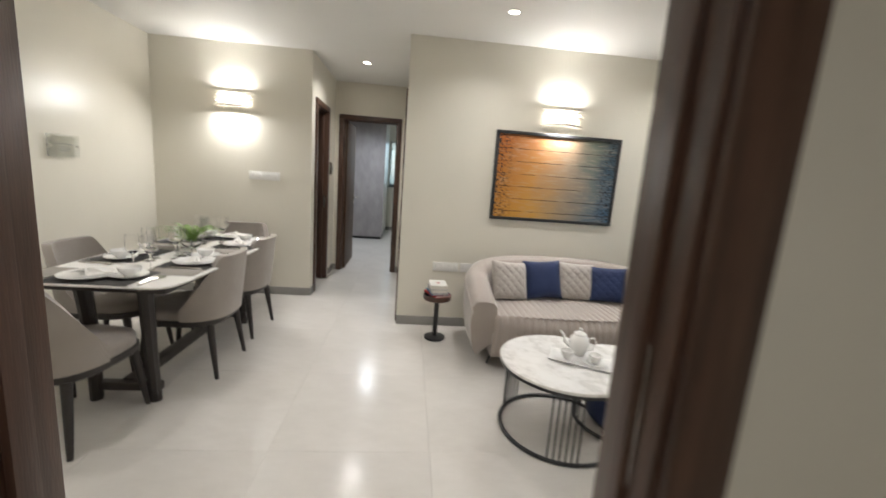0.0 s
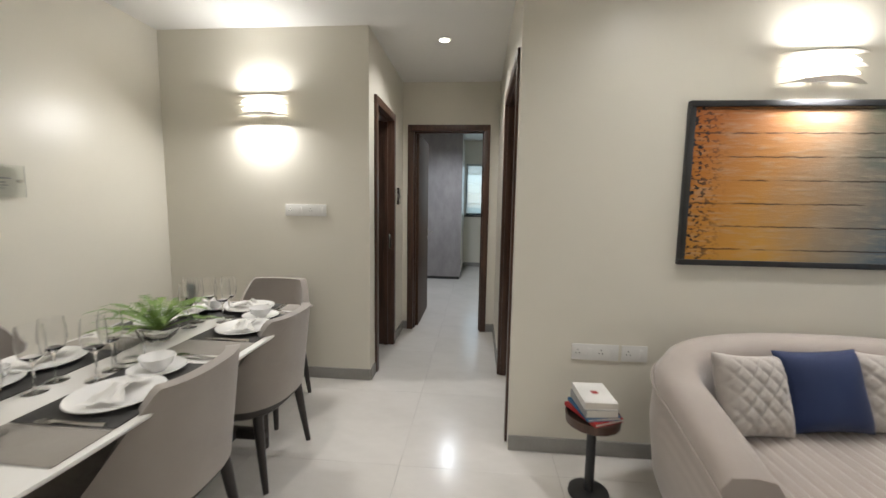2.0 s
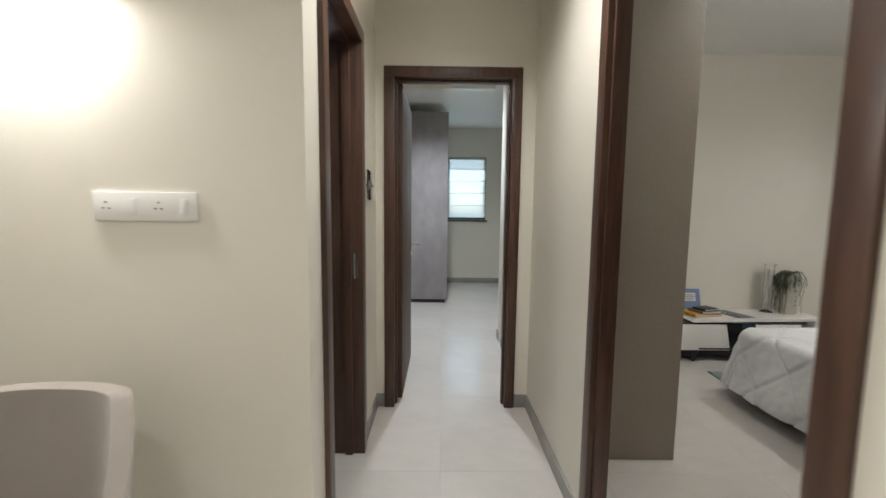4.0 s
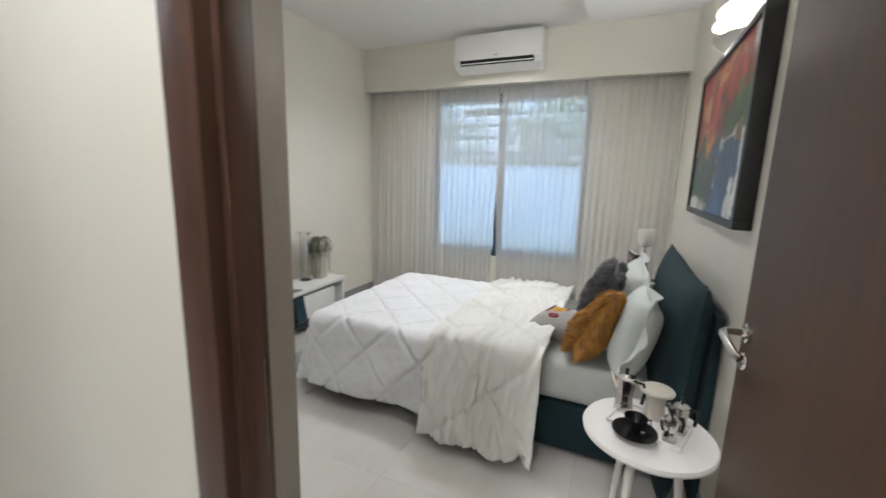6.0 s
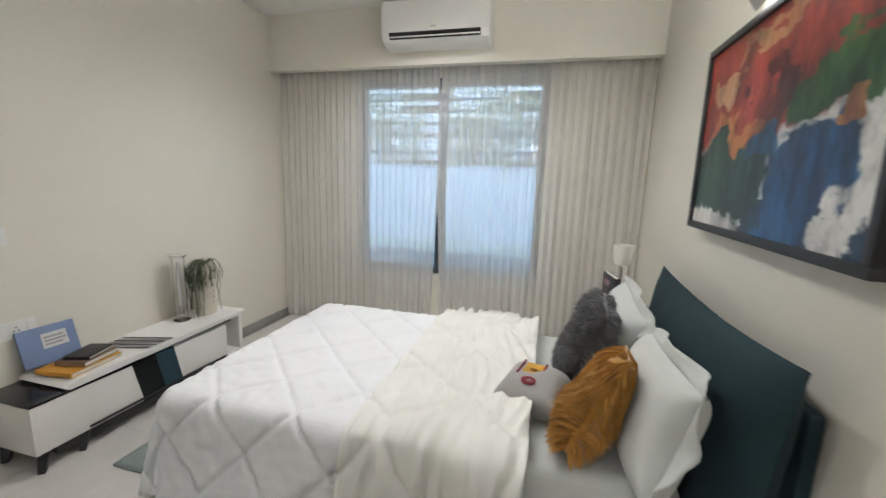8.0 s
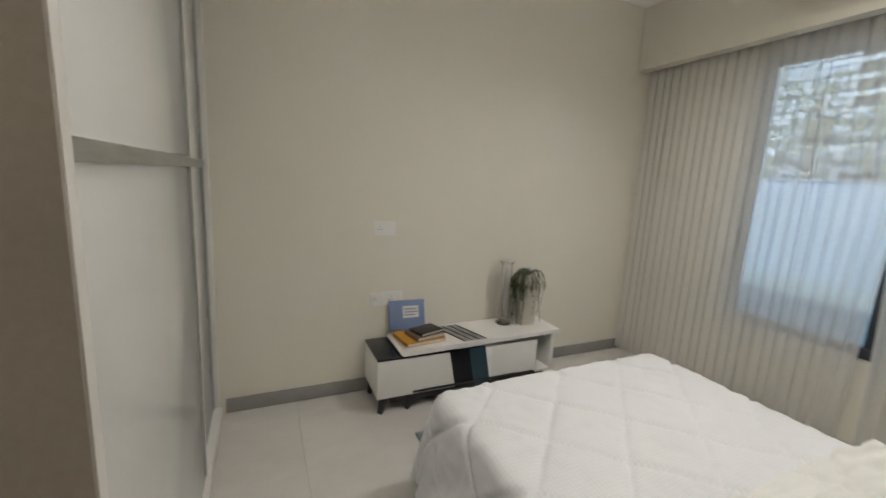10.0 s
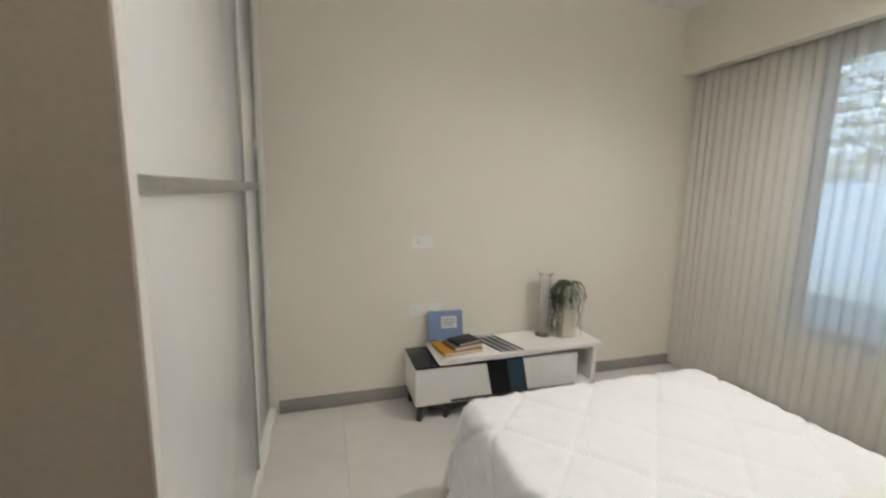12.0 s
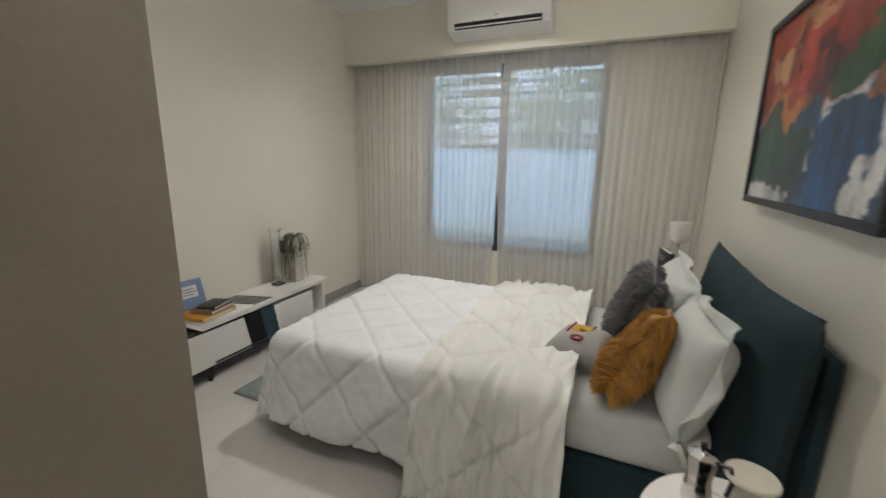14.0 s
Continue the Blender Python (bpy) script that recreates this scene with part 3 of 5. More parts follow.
# roman blind: thin white cloth with cross rods
bl = thing("roman_blind", pose(0, 0, 0), "white roman blind with thin cross rods", "blind")
for k in range(5):
    z0 = 1.16 + k * 0.21

    def fold(u, v, z0=z0):
        return (0.42 + 0.65 * u, 10.70 - 0.012 * math.sin(math.pi * v), z0 + 0.21 * v)
    bm = bmesh.new()
    sheet(bm, 2, 8, fold)
    part("fold", bm, M_CURT, bl)
    part("rod", tube(bmesh.new(), [(0.42, 10.695, z0 + 0.21), (1.07, 10.695, z0 + 0.21)], 0.004, 6), M_WHITE, bl)


def curtain(name, x, y0, y1, z0, z1, n, amp, seed, label, slit=0):
    """Pleated cloth; slit draws one side edge (+1 the far one, -1 the near one) back towards its foot."""
    rnd = random.Random(seed)
    ph = [rnd.uniform(-0.8, 0.8) for _ in range(n + 2)]

    def fn(u, v):
        k = u * n
        i = int(k)
        p = ph[i] * (1 - (k - i)) + ph[i + 1] * (k - i)
        a = amp * (0.55 + 0.45 * (1 - v)) * (0.75 + 0.25 * math.sin(i * 2.3))
        dx = a * math.sin(2 * math.pi * k + p) + 0.010 * noise.noise(Vector((u * 12, v * 2, seed)))
        z = z0 + (z1 - z0) * v
        pull = slit * (0.055 * max(0.0, 1 - z / 1.25) ** 0.7 + 0.03 * max(0.0, (z - 1.85) / 0.55)) * (max(0.0, u - 0.75) if slit > 0 else max(0.0, 0.25 - u)) * 4
        return (x + dx, y0 + (y1 - y0) * u + 0.012 * math.sin(4 * math.pi * k + p) * (1 - v * 0.5) - pull, z)
    bm = bmesh.new()
    sheet(bm, n * 10, 14, fn)
    return single(name, bm, M_CURT, pose(0, 0, 0), label, "curtain", angle=180)


curtain("sheer_curtain", 4.485, 5.775, 7.27, 0.03, 2.42, 24, 0.021, 3, "white sheer curtain hanging in soft pleats", -1)["group"] = "bedroom curtains"
curtain("sheer_curtain", 4.485, 4.22, 5.792, 0.03, 2.42, 25, 0.021, 8, "white sheer curtain hanging in soft pleats", 1)["group"] = "bedroom curtains"
curtain("sheer_curtain", 3.665, 1.20, 3.75, 0.03, 2.40, 26, 0.026, 5, "white sheer curtain before the balcony door")
part("curtain_rail", B(4.475, 4.495, 4.22, 7.27, 2.42, 2.44, 0.002), M_ALU)["kind"] = "structure"
part("curtain_rail", B(3.655, 3.675, 1.14, 4.08, 2.40, 2.42, 0.002), M_ALU)["kind"] = "structure"

# ---------- wardrobe ----------
wd = thing("wardrobe", pose(0, 0, 0), "tall built-in wardrobe with white glass sliding doors and taupe side", "wardrobe")
part("side_panel", B(0.94, 1.512, 5.60, 5.612, 0.002, BCEIL - 0.003, 0.001), M_TAUPE, wd, "taupe linen-textured side panel")
part("edge_strip", B(1.490, 1.513, 5.6125, 5.642, 0.002, BCEIL - 0.003, 0.002), M_WHITE, wd, "white edge strip")
part("back_body", B(0.94, 1.40, 5.63, 7.285, 0.06, BCEIL - 0.003), M_WHITE, wd)
for ya, yb, xo in ((5.645, 6.735, 0.02), (6.715, 7.27, 0.0)):
    dr = part("sliding_door", B(1.45 + xo, 1.472 + xo, ya, yb, 0.05, 2.62, 0.001), M_WGLASS, wd, "white glass sliding door")
    for z in (1.37, ):
        part("cross_rail", B(1.472 + xo, 1.482 + xo, ya, yb, z - 0.018, z + 0.018, 0.002), M_ALU, dr, "grey aluminium cross rail")
    for y in (ya, yb - 0.018):
        part("stile", B(1.472 + xo, 1.478 + xo, y, y + 0.018, 0.05, 2.62, 0.001), M_ALU, dr)
part("top_track", B(1.41, 1.50, 5.635, 7.285, 2.62, 2.676, 0.002), M_ALU, wd)
part("floor_track", B(1.41, 1.512, 5.635, 7.285, 0.002, 0.045, 0.003), M_WHITE, wd, "white floor track")
part("end_filler", B(1.46, 1.50, 7.272, 7.288, 0.05, 2.62, 0.001), M_WHITE, wd)
fc = thing("wardrobe", pose(0, 0, 0), "grey laminate wardrobe seen through the open door", "wardrobe")
part("side_panel", B(-1.9, 0.386, 9.09, 9.115, 0.05, 2.58, 0.002), M_GREYLAM, fc)
part("body", B(-1.9, 0.37, 9.12, 10.69, 0.05, 2.58, 0.002), M_WHITE, fc)
part("plinth", B(-1.88, 0.36, 9.11, 10.69, 0.0, 0.05), M_BLACKM, fc)
# ---------- lamps and fittings ----------
def downlight(x, y, z):
    d = thing("downlight", pose(x, y, z), "small round recessed ceiling downlight, lit", "downlight", "ceiling downlights")
    bm = bmesh.new()
    lathe(bm, [(0.036, -0.001), (0.036, -0.005), (0.048, -0.005), (0.052, -0.001)], 28)
    part("trim_ring", bm, M_PLAST, d)
    bm = bmesh.new()
    lathe(bm, [(0, -0.0025), (0.035, -0.0025), (0.0355, -0.001)], 28)
    part("diffuser", bm, M_LITE, d, "glowing diffuser")


for dx, dy in DOWN[:3] + [(0.39, 5.13)]:
    downlight(dx, dy, CEIL)
downlight(3.53, 5.76, BCEIL)


def sconce(m, label, up_watts, down_watts):
    """Three curved metal leaves with glowing lenses between, light spilling above and below. Wall at y = 0, the room at -y."""
    s = thing("wall_sconce", m, label, "wall lamp", "wall sconces")
    part("back_plate", B(-0.06, 0.06, -0.02, -0.001, -0.055, 0.055, 0.004), M_WHITE, s)

    def leaf(z, depth, arch, thick):
        bm = bmesh.new()
        for k in (0, 1):
            sheet(bm, 24, 6, lambda u, v: (0.20 * (2 * u - 1), -0.02 - depth * (1 - (2 * u - 1) ** 2) * v, z + arch * (2 * u - 1) ** 2 + (k - 0.5) * thick * (1 - (2 * u - 1) ** 2)))
        bmesh.ops.remove_doubles(bm, verts=bm.verts, dist=0.0005)
        part("leaf_shade", bm, M_WHITE, s, "curved white metal leaf")
    leaf(0.056, 0.085, 0.012, 0.006)
    leaf(0.004, 0.095, 0.0, 0.006)
    leaf(-0.058, 0.085, -0.014, 0.006)
    for z, h in ((0.030, 0.013), (-0.026, 0.019)):
        bm = bmesh.new()
        sheet(bm, 24, 8, lambda u, v: (0.165 * (2 * u - 1), -0.022 - 0.055 * (1 - (2 * u - 1) ** 2), z + h * (2 * v - 1) * (1 - (2 * u - 1) ** 2)))
        part("lens", bm, M_LITE, s, "glowing lens-shaped diffuser")
    for dz, up, watts, tilt, wide in ((0.085, 1, up_watts, 0.25, 0.32), (-0.095, -1, down_watts, 0.55, 0.22)):
        area("sconce_lamp", m @ look((0, -0.065, dz), (0, -0.065 - tilt, dz + up)), wide, 0.03, watts, WARM)
    return s


sconce(pose(-0.88, 4.86, 2.02), "white wall sconce of curved leaves above the dining table", 2.4, 8.0)
sconce(pose(2.24, 4.10, 1.99), "white wall sconce of curved leaves above the painting", 2.4, 7.0)
sconce(pose(2.80, 4.20, 2.06, 0, 0, 180), "white wall sconce above the bedroom painting", 7.0, 0.3)


def picture(name, m, w, h, d, canvas, label):
    p = thing(name, m, label, "painting")
    f = 0.028
    for a, c, e, g in ((-w / 2, w / 2, 0, f), (-w / 2, w / 2, h - f, h), (-w / 2, -w / 2 + f, f, h - f), (w / 2 - f, w / 2, f, h - f)):
        part("frame_bar", B(a, c, -d, -0.001, e, g, 0.003), M_BLACKM, p)
    part("canvas", B(-w / 2 + f, w / 2 - f, -d + 0.012, -0.004, f, h - f), canvas, p, "painted canvas")


picture("framed_painting", pose(2.245, 4.10, 1.057), 1.155, 0.79, 0.035, M_ART1, "abstract orange and slate-blue painting in a thin black frame")
picture("framed_painting", pose(2.737, 4.20, 1.20, 0, 0, 180), 1.09, 0.735, 0.06, M_ART2, "abstract red, green and blue painting in a deep black frame")


def socket_plate(m, w, n, label):
    """A white modular switch plate; wall at y = 0."""
    s = thing("switch_plate", m, label, "switch", "switch plates")
    part("plate", B(-w / 2, w / 2, -0.009, -0.001, -0.043, 0.043, 0.003), M_PLAST, s)
    for k in range(n):
        x = -w / 2 + w * (k + 0.5) / n
        if k % 2:
            part("switch", B(x - 0.011, x + 0.011, -0.013, -0.008, -0.022, 0.022, 0.002), M_PLAST, s)
        else:
            bm = bmesh.new()
            for a, c in ((0, 0.012), (-0.009, -0.006), (0.009, -0.006)):
                lathe(bm, [(0, -0.0093), (0.003, -0.0093), (0.003, -0.0088)], 8, (0, 0, 0), Matrix.Translation((x + a, 0, c)) @ Matrix.Rotation(radians(90), 4, "X") @ Matrix.Translation((0, 0, 0.0186)))
            part("socket", bm, M_BLACKP, s)


socket_plate(pose(-0.59, 4.86, 1.28), 0.31, 4, "white switch plate on the dining wall")
socket_plate(pose(1.30, 4.10, 0.578), 0.24, 4, "white socket plate beside the sofa")
socket_plate(pose(1.50, 4.10, 0.578), 0.13, 2, "white socket plate beside the sofa")
socket_plate(pose(2.415, 7.29, 1.045), 0.135, 2, "white socket plate above the television bench")
socket_plate(pose(2.44, 7.29, 0.60), 0.21, 4, "white socket plate behind the laptop")
socket_plate(pose(1.95, 4.20, 0.60, 0, 0, 180), 0.09, 2, "white socket plate beside the bed")
pl = thing("bell_unit", pose(-0.115, 5.86, 1.42), "small grey glass room sign beside the door", "sign")
part("plate", B(0.012, 0.018, -0.10, 0.10, -0.09, 0.07, 0.002), M_ACRYL, pl)
part("backing", B(0.004, 0.0115, -0.092, 0.092, -0.082, 0.062, 0.001), surf("pale_green_backing", (0.26, 0.31, 0.26), (0.32, 0.37, 0.31), 0.4), pl)
part("lettering", B(0.0182, 0.0188, -0.05, 0.05, -0.03, 0.012), M_SKIRT, pl)
for y in (-0.068, 0.068):
    part("stud", tube(bmesh.new(), [(0.001, y * 0.8, -0.01), (0.026, y * 0.8, -0.01)], 0.006, 10), M_STEEL, pl)
gs = thing("glass_sign", pose(-1.68, 3.755, 1.42), "frosted glass sign with small lettering on steel studs", "sign")
part("glass_plate", B(0.020, 0.026, -0.14, 0.14, -0.08, 0.08, 0.002), M_ACRYL, gs)
for k, (w, z) in enumerate(((0.075, 0.012), (0.05, -0.008), (0.06, -0.022), (0.045, -0.036))):
    part("lettering", B(0.0262, 0.0266, -w, w, z - 0.003, z + 0.004 - 0.001 * k), M_SKIRT, gs)
for y in (-0.12, 0.12):
    part("stud", tube(bmesh.new(), [(0.001, y, 0), (0.032, y, 0)], 0.008, 12), M_STEEL, gs)


# ---------- dining ----------
def dining_chair(m, label):
    c = thing("dining_chair", m, label, "chair", "chairs round the dining table")
    W, D = 0.228, 0.245

    def shell(off):
        def fn(u, v):
            th = radians(-84 + 168 * u)
            s = abs(2 * u - 1)
            top = 0.47 + 0.335 * (1 - max(0.0, (s - 0.42) / 0.58) ** 1.1)
            z = 0.395 + (top - 0.395) * v
            lean = 0.10 * (z - 0.4)
            k = 1 + (off / 0.24)
            ax = abs(math.sin(th)) ** 0.75 * (1 if math.sin(th) > 0 else -1)
            ay = abs(math.cos(th)) ** 0.75 * (1 if math.cos(th) > 0 else -1)
            return ((W + lean * 0.5) * k * ax, -(D + lean * 1.0) * k * ay + 0.01, z)
        return fn
    bm = bmesh.new()
    a = sheet(bm, 44, 10, shell(0.0))
    b2 = sheet(bm, 44, 10, shell(0.038))
    for r0, r1 in ((a[-1], b2[-1]), (a[0], b2[0])):
        for i in range(44):
            bm.faces.new((r0[i], r0[i + 1], r1[i + 1], r1[i]))
    for i in (0, 44):
        for j in range(10):
            bm.faces.new((a[j][i], a[j + 1][i], b2[j + 1][i], b2[j][i]))
    part("backrest", bm, M_CHAIR, c, "taupe upholstered wrap-round back", 60)
    bm = bmesh.new()

    def seat(u, v):
        th, r = 2 * math.pi * u, min(1.0, v * 1.25)
        cx = abs(math.cos(th)) ** 0.62 * (1 if math.cos(th) > 0 else -1)
        cy = abs(math.sin(th)) ** 0.62 * (1 if math.sin(th) > 0 else -1)
        z = 0.468 - 0.022 * r ** 6 if v <= 0.8 else 0.446 - 0.056 * (v - 0.8) / 0.2
        return (0.238 * r * cx, 0.245 * r * cy + 0.012, z + 0.004 * noise.noise(Vector((cx * r * 3, cy * r * 3, 0))))
    sheet(bm, 40, 14, seat, True)
    part("seat", bm, M_CHAIR, c, "taupe upholstered seat pad", 60)
    bm = bmesh.new()

    def rim(u, v):
        th = 2 * math.pi * u
        cx = abs(math.cos(th)) ** 0.62 * (1 if math.cos(th) > 0 else -1)
        cy = abs(math.sin(th)) ** 0.62 * (1 if math.sin(th) > 0 else -1)
        r, z = [(0.0, 0.352), (1.0, 0.352), (1.03, 0.36), (1.03, 0.39), (0.9, 0.394), (0.0, 0.394)][round(v * 5)]
        return (0.243 * r * cx, 0.25 * r * cy + 0.01, z)
    sheet(bm, 40, 5, rim, True)
    part("seat_frame", bm, M_DARK, c, "dark wooden seat rail")
    for sx in (-1, 1):
        for sy in (-1, 1):
            bm = tube(bmesh.new(), [(sx * 0.185, sy * 0.19, 0.36), (sx * 0.20, sy * 0.212, 0.18), (sx * 0.215, sy * 0.236, 0.0)], [0.024, 0.019, 0.013], 10)
            part("leg", bm, M_DARK, c, "tapered dark wooden leg")
    return c


ch = dining_chair(pose(-0.485, 3.20, 0, 0, 0, 90), "taupe upholstered dining chair with dark wooden legs")
copy_thing(ch, pose(-0.50, 3.86, 0, 0, 0, 88))
copy_thing(ch, pose(-1.04, 3.28, 0, 0, 0, -90))
copy_thing(ch, pose(-0.73, 2.48, 0, 0, 0, -6))["label"] = "taupe upholstered dining chair pulled out at the table's head"
copy_thing(ch, pose(-0.70, 4.38, 0, 0, 0, 180))

tb = thing("dining_table", pose(-0.63, 3.35, 0), "dining table with white stone top on dark wooden trestle legs", "table")
TW, TL2 = 0.405, 0.85
bm = bmesh.new()


def top_outline(u, v):
    th = 2 * math.pi * u
    e = 0.22
    cx = abs(math.cos(th)) ** e * (1 if math.cos(th) > 0 else -1)
    cy = abs(math.sin(th)) ** e * (1 if math.sin(th) > 0 else -1)
    r, z = [(0.0, 0.715), (0.93, 0.715), (0.985, 0.728), (1.0, 0.736), (0.996, 0.742), (0.0, 0.742)][round(v * 5)]
    return ((TW - 0.012 * cy * cy) * r * cx, TL2 * r * cy, z)


sheet(bm, 96, 5, top_outline, True)
part("tabletop", bm, M_WHITE, tb, "white stone tabletop with a thin bevelled edge", 30)
for sy in (-1, 1):
    for sx in (-1, 1):
        bm = bmesh.new()
        tube(bm, [(sx * 0.16, sy * 0.66, 0.715), (sx * 0.15, sy * 0.63, 0.36), (sx * 0.16, sy * 0.62, 0.0)], [0.042, 0.036, 0.032], 8)
        part("leg", bm, M_DARK, tb, "dark wooden leg")
    part("cross_bar", B(-0.19, 0.19, sy * 0.61 - 0.025, sy * 0.61 + 0.025, 0.06, 0.11, 0.006), M_DARK, tb)
part("stretcher", B(-0.03, 0.03, -0.6, 0.6, 0.06, 0.12, 0.006), M_DARK, tb)
part("apron", B(-0.30, 0.30, -0.72, 0.72, 0.67, 0.714, 0.006), M_DARK, tb)
ZT = 0.7425


def plate_bm(r, h=0.018):
    bm = bmesh.new()
    lathe(bm, [(0, 0.001), (r * 0.55, 0.001), (r * 0.6, 0.003), (r * 0.97, h), (r, h), (r * 0.99, h + 0.003), (r * 0.62, 0.008), (0, 0.006)], 40)
    return bm


def bowl_bm(r, h):
    bm = bmesh.new()
    lathe(bm, [(0, 0), (r * 0.45, 0), (r * 0.48, 0.006), (r * 0.8, h * 0.45), (r, h), (r * 0.97, h + 0.001), (r * 0.76, h * 0.48), (r * 0.4, 0.012), (0, 0.010)], 36)
    return bm


def wine_bm():
    bm = bmesh.new()
    lathe(bm, [(0, 0), (0.034, 0.0), (0.034, 0.002), (0.006, 0.006), (0.0035, 0.02), (0.0035, 0.085), (0.008, 0.095), (0.030, 0.115), (0.037, 0.145), (0.034, 0.185), (0.031, 0.21),
               (0.0302, 0.21), (0.0332, 0.185), (0.036, 0.145), (0.029, 0.117), (0.0, 0.100)], 28)
    return bm


def fork_bm(kind):
    bm = bmesh.new()
    tube(bm, [(0, -0.10, 0.004), (0, -0.03, 0.003), (0, 0.03, 0.006), (0, 0.05, 0.004)], [0.006, 0.0045, 0.003, 0.003], 8)
    if kind == "spoon":
        lathe(bm, [(0, 0.001), (0.012, 0.002), (0.018, 0.006), (0.0165, 0.006), (0.0, 0.003)], 16, m=Matrix.Translation((0, 0.07, 0)) @ Matrix.Diagonal((1, 1.4, 1, 1)))
    elif kind == "fork":
        box(bm, -0.010, 0.010, 0.045, 0.062, 0.003, 0.005, 0.001)
        for k in range(4):
            x = -0.009 + 0.006 * k
            box(bm, x - 0.0012, x + 0.0012, 0.062, 0.098, 0.003, 0.005)
    else:
        box(bm, -0.008, 0.006, 0.03, 0.115, 0.003, 0.005, 0.001)
    return bm


def napkin_bm(seed):
    bm = bmesh.new()

    def fn(u, v):
        x, y = (u - 0.5) * 0.17, (v - 0.5) * 0.12
        z = 0.02 + 0.022 * math.exp(-(x / 0.035) ** 2) * (0.6 + 0.4 * math.cos(9 * v + seed)) + 0.012 * noise.noise(Vector((u * 5, v * 5, seed)))
        w = 0.35 + 0.65 * abs(2 * u - 1)
        return (x, y * w, max(z, 0.004))
    sheet(bm, 22, 14, fn)
    return bm


def place_setting(x, y, turn, seed):
    """One cover, seen from the chair at local -y."""
    m = pose(x, y, 0, 0, 0, turn)
    g = "place settings on the dining table"

    def put(name, bm, material, px, py, z, label, cat, rz=0):
        return single(name, bm, material, m @ pose(px, py, z, 0, 0, rz), label, cat, g)
    z = ZT + 0.0005
    ob = put("placemat", B(-0.21, 0.21, -0.15, 0.15, 0, 0.003, 0.001), M_MATD, 0.0, 0.0, z, "dark charcoal woven placemat under white plates", "placemat")
    put("placemat", B(-0.075, 0.075, -0.15, 0.15, 0, 0.002, 0.0008), M_MATT, -0.29, 0.0, z, "folded taupe cloth placemat beside the plates", "placemat")
    z += 0.003
    put("dinner_plate", plate_bm(0.125), M_CERAM, -0.06, -0.015, z, "large white porcelain dinner plate holding a napkin", "plate")
    put("side_plate", plate_bm(0.088), M_CERAM, 0.125, 0.015, z, "small white porcelain plate under a bowl", "plate")
    put("soup_bowl", bowl_bm(0.055, 0.05), M_CERAM, 0.125, 0.015, z + 0.007, "small white porcelain bowl on a plate", "bowl")
    put("napkin", napkin_bm(seed), M_NAPKIN, -0.06, -0.015, z + 0.006, "white cotton napkin folded on a plate", "napkin", 20 * math.sin(seed))
    z -= 0.003
    put("fork", fork_bm("fork"), M_STEEL, -0.205, -0.02, z + 0.003, "polished steel table fork", "cutlery")
    put("knife", fork_bm("knife"), M_STEEL, 0.245, -0.02, z, "polished steel table knife", "cutlery", 4)
    put("spoon", fork_bm("spoon"), M_STEEL, 0.268, -0.03, z, "polished steel table spoon", "cutlery", -6)
    put("wine_glass", wine_bm(), M_GLASS, 0.05, 0.165, z, "clear stemmed wine glass", "glass")
    put("wine_glass", wine_bm(), M_GLASS, 0.13, 0.185, z, "clear stemmed wine glass", "glass")


for sx, sy, tr, sd in ((-0.405, 3.12, 90, 1), (-0.405, 3.78, 90, 2), (-0.86, 3.20, -90, 3), (-0.86, 3.86, -90, 4), (-0.66, 2.66, 0, 5), (-0.63, 4.05, 180, 6)):
    place_setting(sx, sy, tr, sd)
bm = bmesh.new()
lathe(bm, [(0, 0), (0.04, 0), (0.045, 0.004), (0.045, 0.10), (0.042, 0.10), (0.042, 0.008), (0, 0.006)], 28)
single("glass_tumbler", bm, M_GLASS, pose(-0.60, 3.33, ZT), "plain clear glass tumbler on the table", "glass")
fern = thing("fern_centrepiece", pose(-0.67, 3.55, ZT) @ Matrix.Diagonal((1.5, 1.5, 0.85, 1)), "bright green fern in a low clear glass bowl", "plant")
part("pot", bowl_bm(0.055, 0.07), M_GLASS, fern, "low clear glass bowl")
rnd = random.Random(5)
bm = bmesh.new()
for k in range(26):
    a, ln, up = k * 2.4, rnd.uniform(0.10, 0.19), rnd.uniform(0.06, 0.16)
    pts = [Vector((math.cos(a) * ln * t, math.sin(a) * ln * t, 0.05 + up * math.sin(t * 2.1))) for t in (0, 0.25, 0.5, 0.75, 1.0)]
    tube(bm, pts, [0.002, 0.0018, 0.0015, 0.001, 0.0006], 4)
    for t in range(1, 24):
        f = t / 24 * 4
        i = min(3, int(f))
        p = pts[i].lerp(pts[i + 1], f - i)
        d = (pts[i + 1] - pts[i]).normalized()
        s = d.cross(Vector((0, 0, 1))).normalized()
        l2 = 0.022 * math.sin(math.pi * (0.12 + 0.86 * t / 24))
        for sg in (-1, 1):
            q = p + s * sg * l2 + d * 0.008 + Vector((0, 0, rnd.uniform(-0.004, 0.004)))
            w = d * 0.0035
            bm.faces.new([bm.verts.new(v) for v in (p - w, p + w, q)])
part("fronds", bm, M_FROND, fern, "feathery green fronds")


